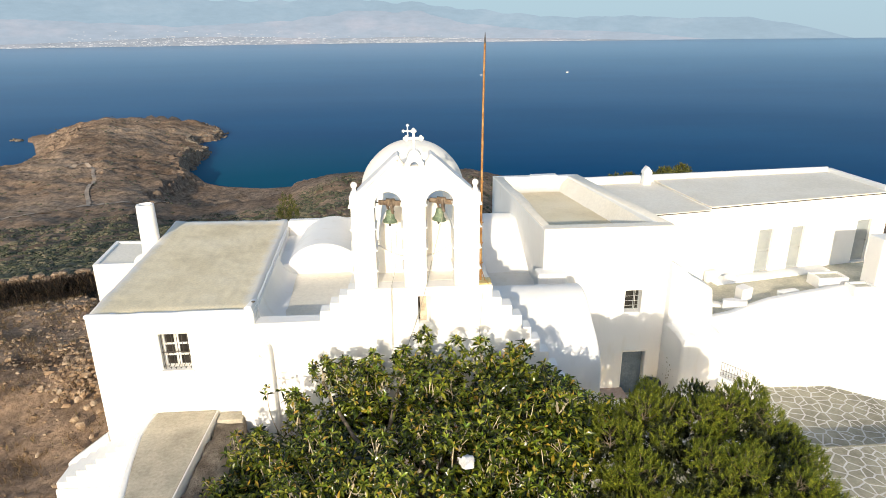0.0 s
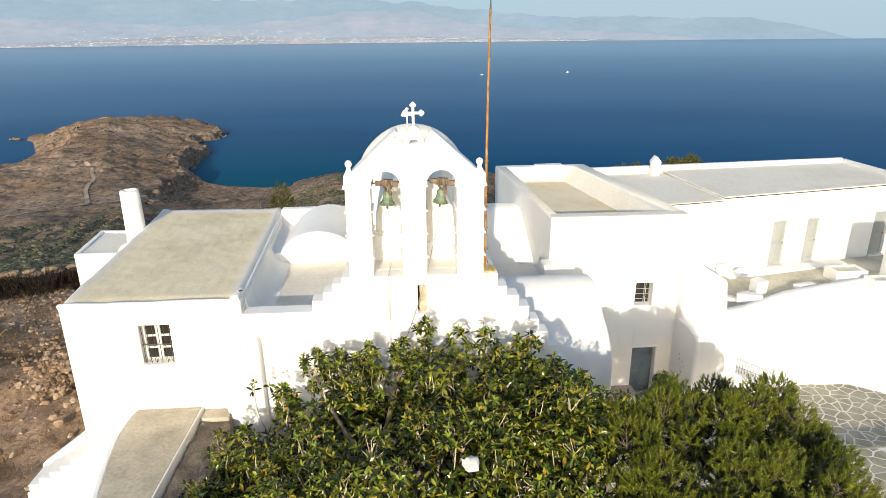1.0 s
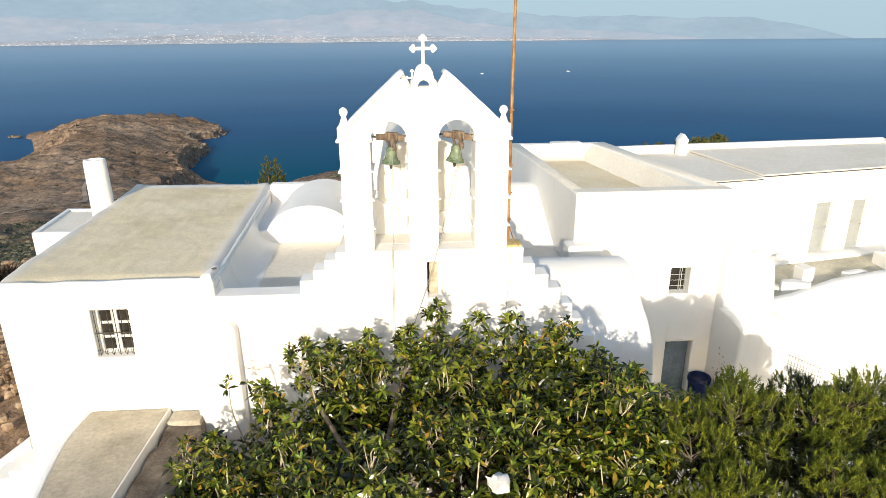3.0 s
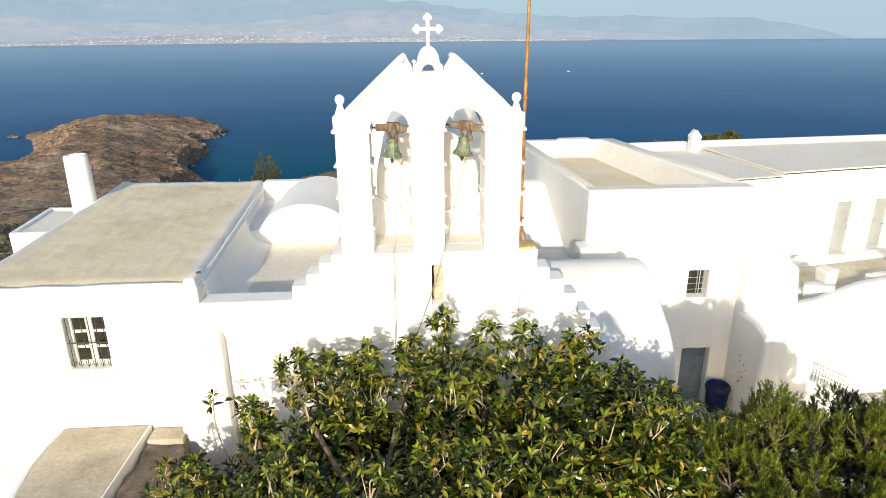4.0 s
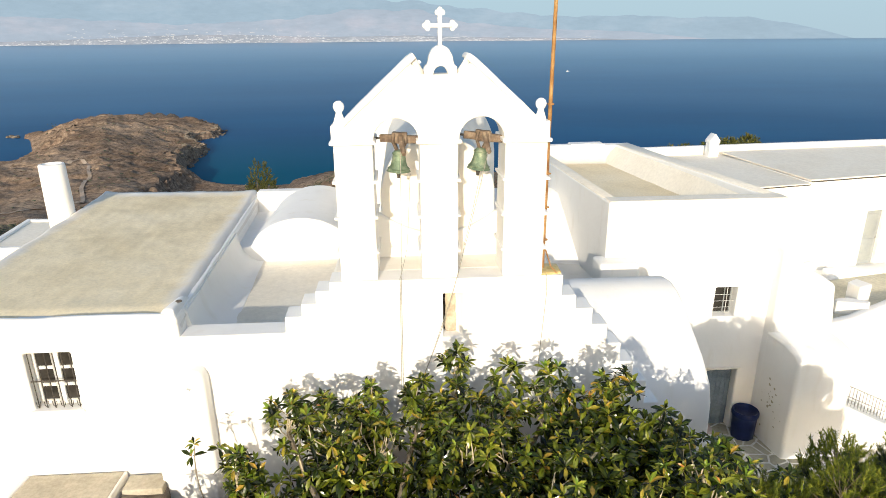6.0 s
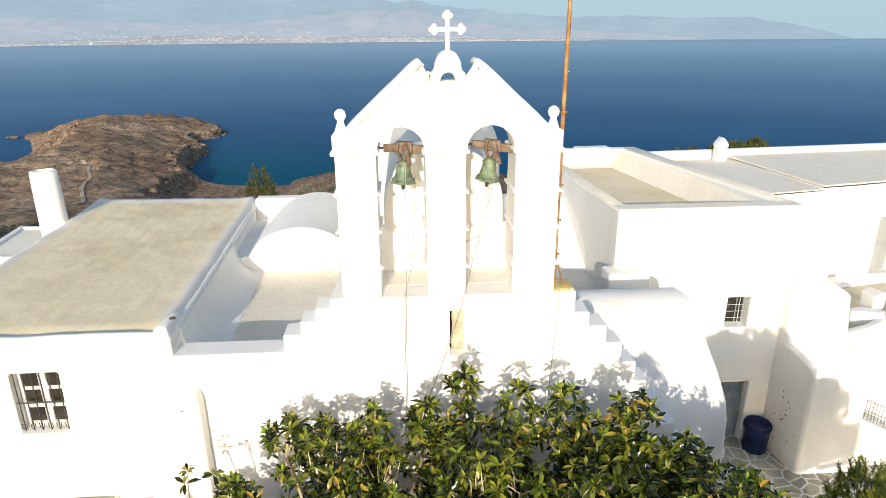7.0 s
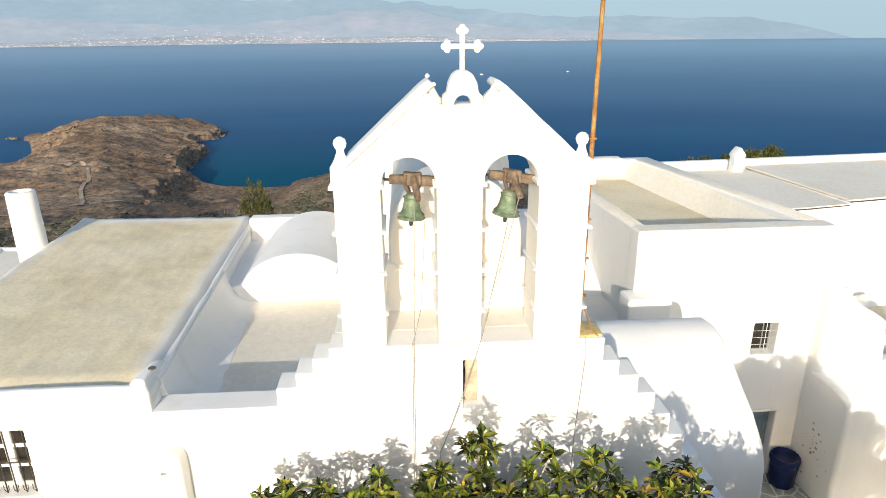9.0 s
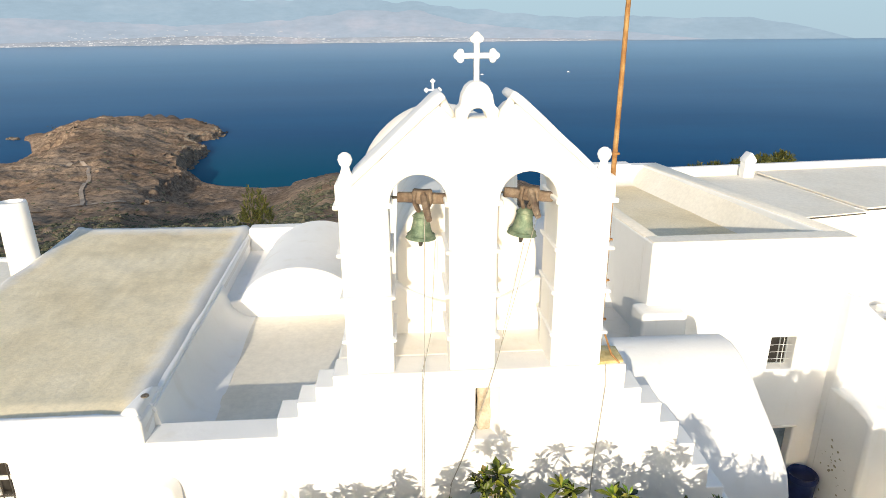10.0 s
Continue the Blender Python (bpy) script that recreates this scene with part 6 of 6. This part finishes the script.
def rubble():
    """Loose stones, dry grass and a field wall beside the house."""
    rng = np.random.default_rng(61)
    n = 12000
    x, y = rng.uniform(-27, -8.8, n), rng.uniform(-2.0, 16.0, n)
    heap = np.exp(-((x + 12.6) / 1.3) ** 2 - ((y - 8.5) / 2.2) ** 2) + np.exp(-((y - 13.6 + 0.45 * (x + 16)) / 1.3) ** 2) * 0.8 + 0.34 * step01(4, 9, y) + 0.06
    keep = (rng.uniform(0, 1.0, n) < heap) & ~((x > -11.9) & (y > 5.8))
    x, y = x[keep], y[keep]
    s = (rng.gamma(1.1, 0.03, len(x)) + 0.018).clip(0, 0.125)
    p = np.stack([x, y, land_height(x, y) + s * 0.25], -1)
    v, f = lumps(p, s, rng, 0.65, 0.45)
    ob = arrays("loose_stones", v.tolist(), f.tolist(), RUBBLE_STONE)
    tagged(ob, "loose field stones strewn over the dry ground", "stones", kind="stuff")
    n = 800
    x, y = rng.normal(-11.4, 0.8, n), rng.normal(6.2, 1.5, n)
    keep = ~((x > -11.9) & (y > 5.8)) & (x < -9.2)
    x, y = x[keep], y[keep]
    s = (rng.gamma(2.0, 0.026, len(x)) + 0.035).clip(0, 0.15)
    p = np.stack([x, y, land_height(x, y) + 0.35 * rng.uniform(0, 1, len(x)) * np.exp(-((x + 11) / 0.8) ** 2)], -1)
    v, f = lumps(p, s, rng, 0.75, 0.42)
    tagged(arrays("stone_heap", v.tolist(), f.tolist(), RUBBLE_STONE), "heap of field stones beside the house", "stones", kind="stuff")
    n = 22000
    x, y = rng.uniform(-28, -8.9, n), rng.uniform(-7.0, 26.0, n)
    keep = ((rolling(x, y, 4.5, 3) + rng.normal(0, 0.3, n)) > 0.05) & ~((x > -11.9) & (y > 5.8)) & ~((x > -10.2) & (y < 0.6) & (y > -6))
    pts = [(np.array((a, b_, c)), np.array((0.0, 0.0, 1.0))) for a, b_, c in zip(x[keep], y[keep], land_height(x[keep], y[keep]))]
    v, f = tufts(pts, rng, 0.2, 10, 0.006, 1.0, 0.6)
    tagged(arrays("dry_grass", v, f, STRAW), "dry straw-coloured grass tufts", "grass", kind="stuff")
    # Brush added to darken the hollow, its shade put into the colour.
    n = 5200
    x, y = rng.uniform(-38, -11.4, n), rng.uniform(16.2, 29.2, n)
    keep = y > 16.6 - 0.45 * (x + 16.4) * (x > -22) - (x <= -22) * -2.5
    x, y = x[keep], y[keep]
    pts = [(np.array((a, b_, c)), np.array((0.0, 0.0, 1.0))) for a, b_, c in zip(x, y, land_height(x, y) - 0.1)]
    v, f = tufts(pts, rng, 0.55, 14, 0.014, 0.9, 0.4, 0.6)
    tagged(arrays("hollow_shade_brush", v, f, SHADE_DARK_BRUSH), "dead brush coloured near black for the shade in the hollow behind the house", "brush", kind="stuff")
    n = 700
    x = rng.uniform(-37, -17, n)
    y = 29.0 + 0.8 * (x + 37) / 18 - rng.gamma(2, 0.35, n)
    pts = [(np.array((a, b_, c)), np.array((0.0, 0.0, 1.0))) for a, b_, c in zip(x, y, land_height(x, y) + 0.5)]
    v, f = tufts(pts, rng, 0.9, 22, 0.016, 0.7, 0.6, 0.7)
    tagged(arrays("brown_shrubs", v, f, SHADE_DARK_BRUSH), "brown dry shrubs against the field wall", "shrub", kind="stuff")
    w = thing("stone_wall", "dry-stone field wall of rough brown stones", "wall", at=(-24, 29, -3))
    shapes = []
    for k in range(6):
        vv, ff = lumps(np.zeros((1, 3)), [1.0], rng, 0.62, 0.22)
        me = bpy.data.meshes.new("stone")
        me.from_pydata(vv.tolist(), [], ff.tolist())
        me.materials.append(RUBBLE_STONE)
        shapes.append(me)
    for row in range(5):
        for k in range(52):
            u = (k + 0.5 * (row % 2)) / 52
            x, y = -37 + 18 * u, 29.6 + 0.8 * u
            if row == 4 and rng.uniform() < 0.35:
                continue
            o = new("stone", shapes[int(rng.integers(6))])
            o.parent = w
            o.matrix_parent_inverse = Matrix.Translation(w.location).inverted()
            sc = rng.uniform(0.17, 0.4)
            o.matrix_basis = Matrix.Translation((x, y + rng.uniform(-0.22, 0.22), float(land_height(x, y)) + 0.1 + row * 0.3 + rng.uniform(-0.1, 0.1))) @ Matrix.Rotation(rng.uniform(0, 6), 4, "Z") @ Matrix.Diagonal((sc * 1.2, sc * 1.2, sc, 1))


def boats():
    for az, d in ((7.1, 1900), (14.6, 2000)):
        a = radians(az)
        z = SEA_Z + (13.0 - 36.5 - SEA_Z) * max(0, (d - 1300) / 3550) ** 1.6
        c = Vector((EYE_PLAN.x + d * math.sin(a), EYE_PLAN.y + d * math.cos(a), z))
        t = thing("boat", "small white motor boat far out on the sea", "boat", "boats at sea", at=c)
        hull = prism([(-4.5, -1.3), (2.5, -1.3), (5.0, 0), (2.5, 1.3), (-4.5, 1.3)], "z", -0.3, 1.3, 0.1, 1)
        bmesh.ops.transform(hull, matrix=Matrix.Translation(c), verts=hull.verts)
        part("hull", hull, WHITE_PAINT, t)
        cab = box(-2, 1.2, -0.9, 0.9, 1.25, 2.6, 0.1, 1)
        bmesh.ops.transform(cab, matrix=Matrix.Translation(c), verts=cab.verts)
        part("cabin", cab, WHITE_PAINT, t)


hillside()
shore_rocks()
track([(-262, 300), (-222, 318), (-188, 338), (-165, 356), (-150, 372), (-146, 400)], 2.4, "pale dirt track along the foot of the hillside")
track([(-182, 341), (-203, 387), (-218, 428), (-236, 468), (-248, 482), (-256, 466)], 2.4, "pale dirt track across the headland")
rubble()
boats()


# ---- courtyard paving ----
def clip(poly, a, n):
    """The part of a convex polygon on the side of a that n points away from."""
    out = []
    for p, q in zip(poly, poly[1:] + poly[:1]):
        dp, dq = (p - a).dot(n), (q - a).dot(n)
        if dp <= 0:
            out.append(p)
        if (dp < 0 < dq) or (dq < 0 < dp):
            out.append(p.lerp(q, dp / (dp - dq)))
    return out


def paving():
    rng = np.random.default_rng(71)
    pave = thing("pavement", "courtyard paving of irregular grey slabs with white-painted joints", "paving", kind="structure", at=(13, 2, -0.6))
    part("bed", box(5.4, 20.7, 1.6, 9.0, -0.75, -0.506, 0.01, 1), JOINT, pave)
    part("bed", box(4.6, 20.7, -7.7, 1.62, -0.75, -0.103, 0.01, 1), JOINT, pave)
    part("step_edge", box(4.6, 20.7, 1.60, 1.70, -0.7, -0.098, 0.015, 2), SLATE, pave)
    s = 0.43
    seeds = {}
    for i in range(-2, 48):
        for j in range(-24, 21):
            seeds[i, j] = Vector((5.0 + s * (i + 0.5 * (j % 2)) + rng.uniform(-0.27, 0.27), 1.0 + s * 0.87 * j + rng.uniform(-0.24, 0.24)))
    rest_v, rest_f = [], []
    count = 0
    order = sorted(seeds, key=lambda k: (seeds[k] - Vector((11.0, 3.6))).length)
    for i, j in order:
        c = seeds[i, j]
        if not (4.8 < c.x < 20.5 and -7.5 < c.y < 6.4):
            continue
        poly = [c + Vector(o) for o in ((-1, -1), (1, -1), (1, 1), (-1, 1))]
        for di in range(-2, 3):
            for dj in range(-2, 3):
                if (di or dj) and (i + di, j + dj) in seeds:
                    q = seeds[i + di, j + dj]
                    n = (q - c).normalized()
                    poly = clip(poly, (c + q) / 2 - n * 0.021, n)
                    if len(poly) < 3:
                        break
        upper = c.y < 1.65
        edge, sign = (1.585, 1) if upper else (1.72, -1)
        poly = clip(poly, Vector((0, edge)), Vector((0, sign)))
        if len(poly) < 3:
            continue
        z = (-0.099 if upper else -0.502) + rng.uniform(-0.002, 0.004)
        n = len(poly)
        mid = sum(poly, Vector((0, 0))) / n
        v = [(p.x, p.y, z - 0.02) for p in poly] + [(*(p + (mid - p).normalized() * 0.012), z) for p in poly]
        f = [tuple(range(n, 2 * n))] + [(k, (k + 1) % n, n + (k + 1) % n, n + k) for k in range(n)]
        if count < 290:
            ob = arrays("slab", v, f, SLATE, pave)
            count += 1
        else:
            b0 = len(rest_v)
            rest_v += v
            rest_f += [tuple(b0 + q for q in g) for g in f]
    tagged(arrays("far_slab", rest_v, rest_f, SLATE, pave), kind="stuff")


paving()
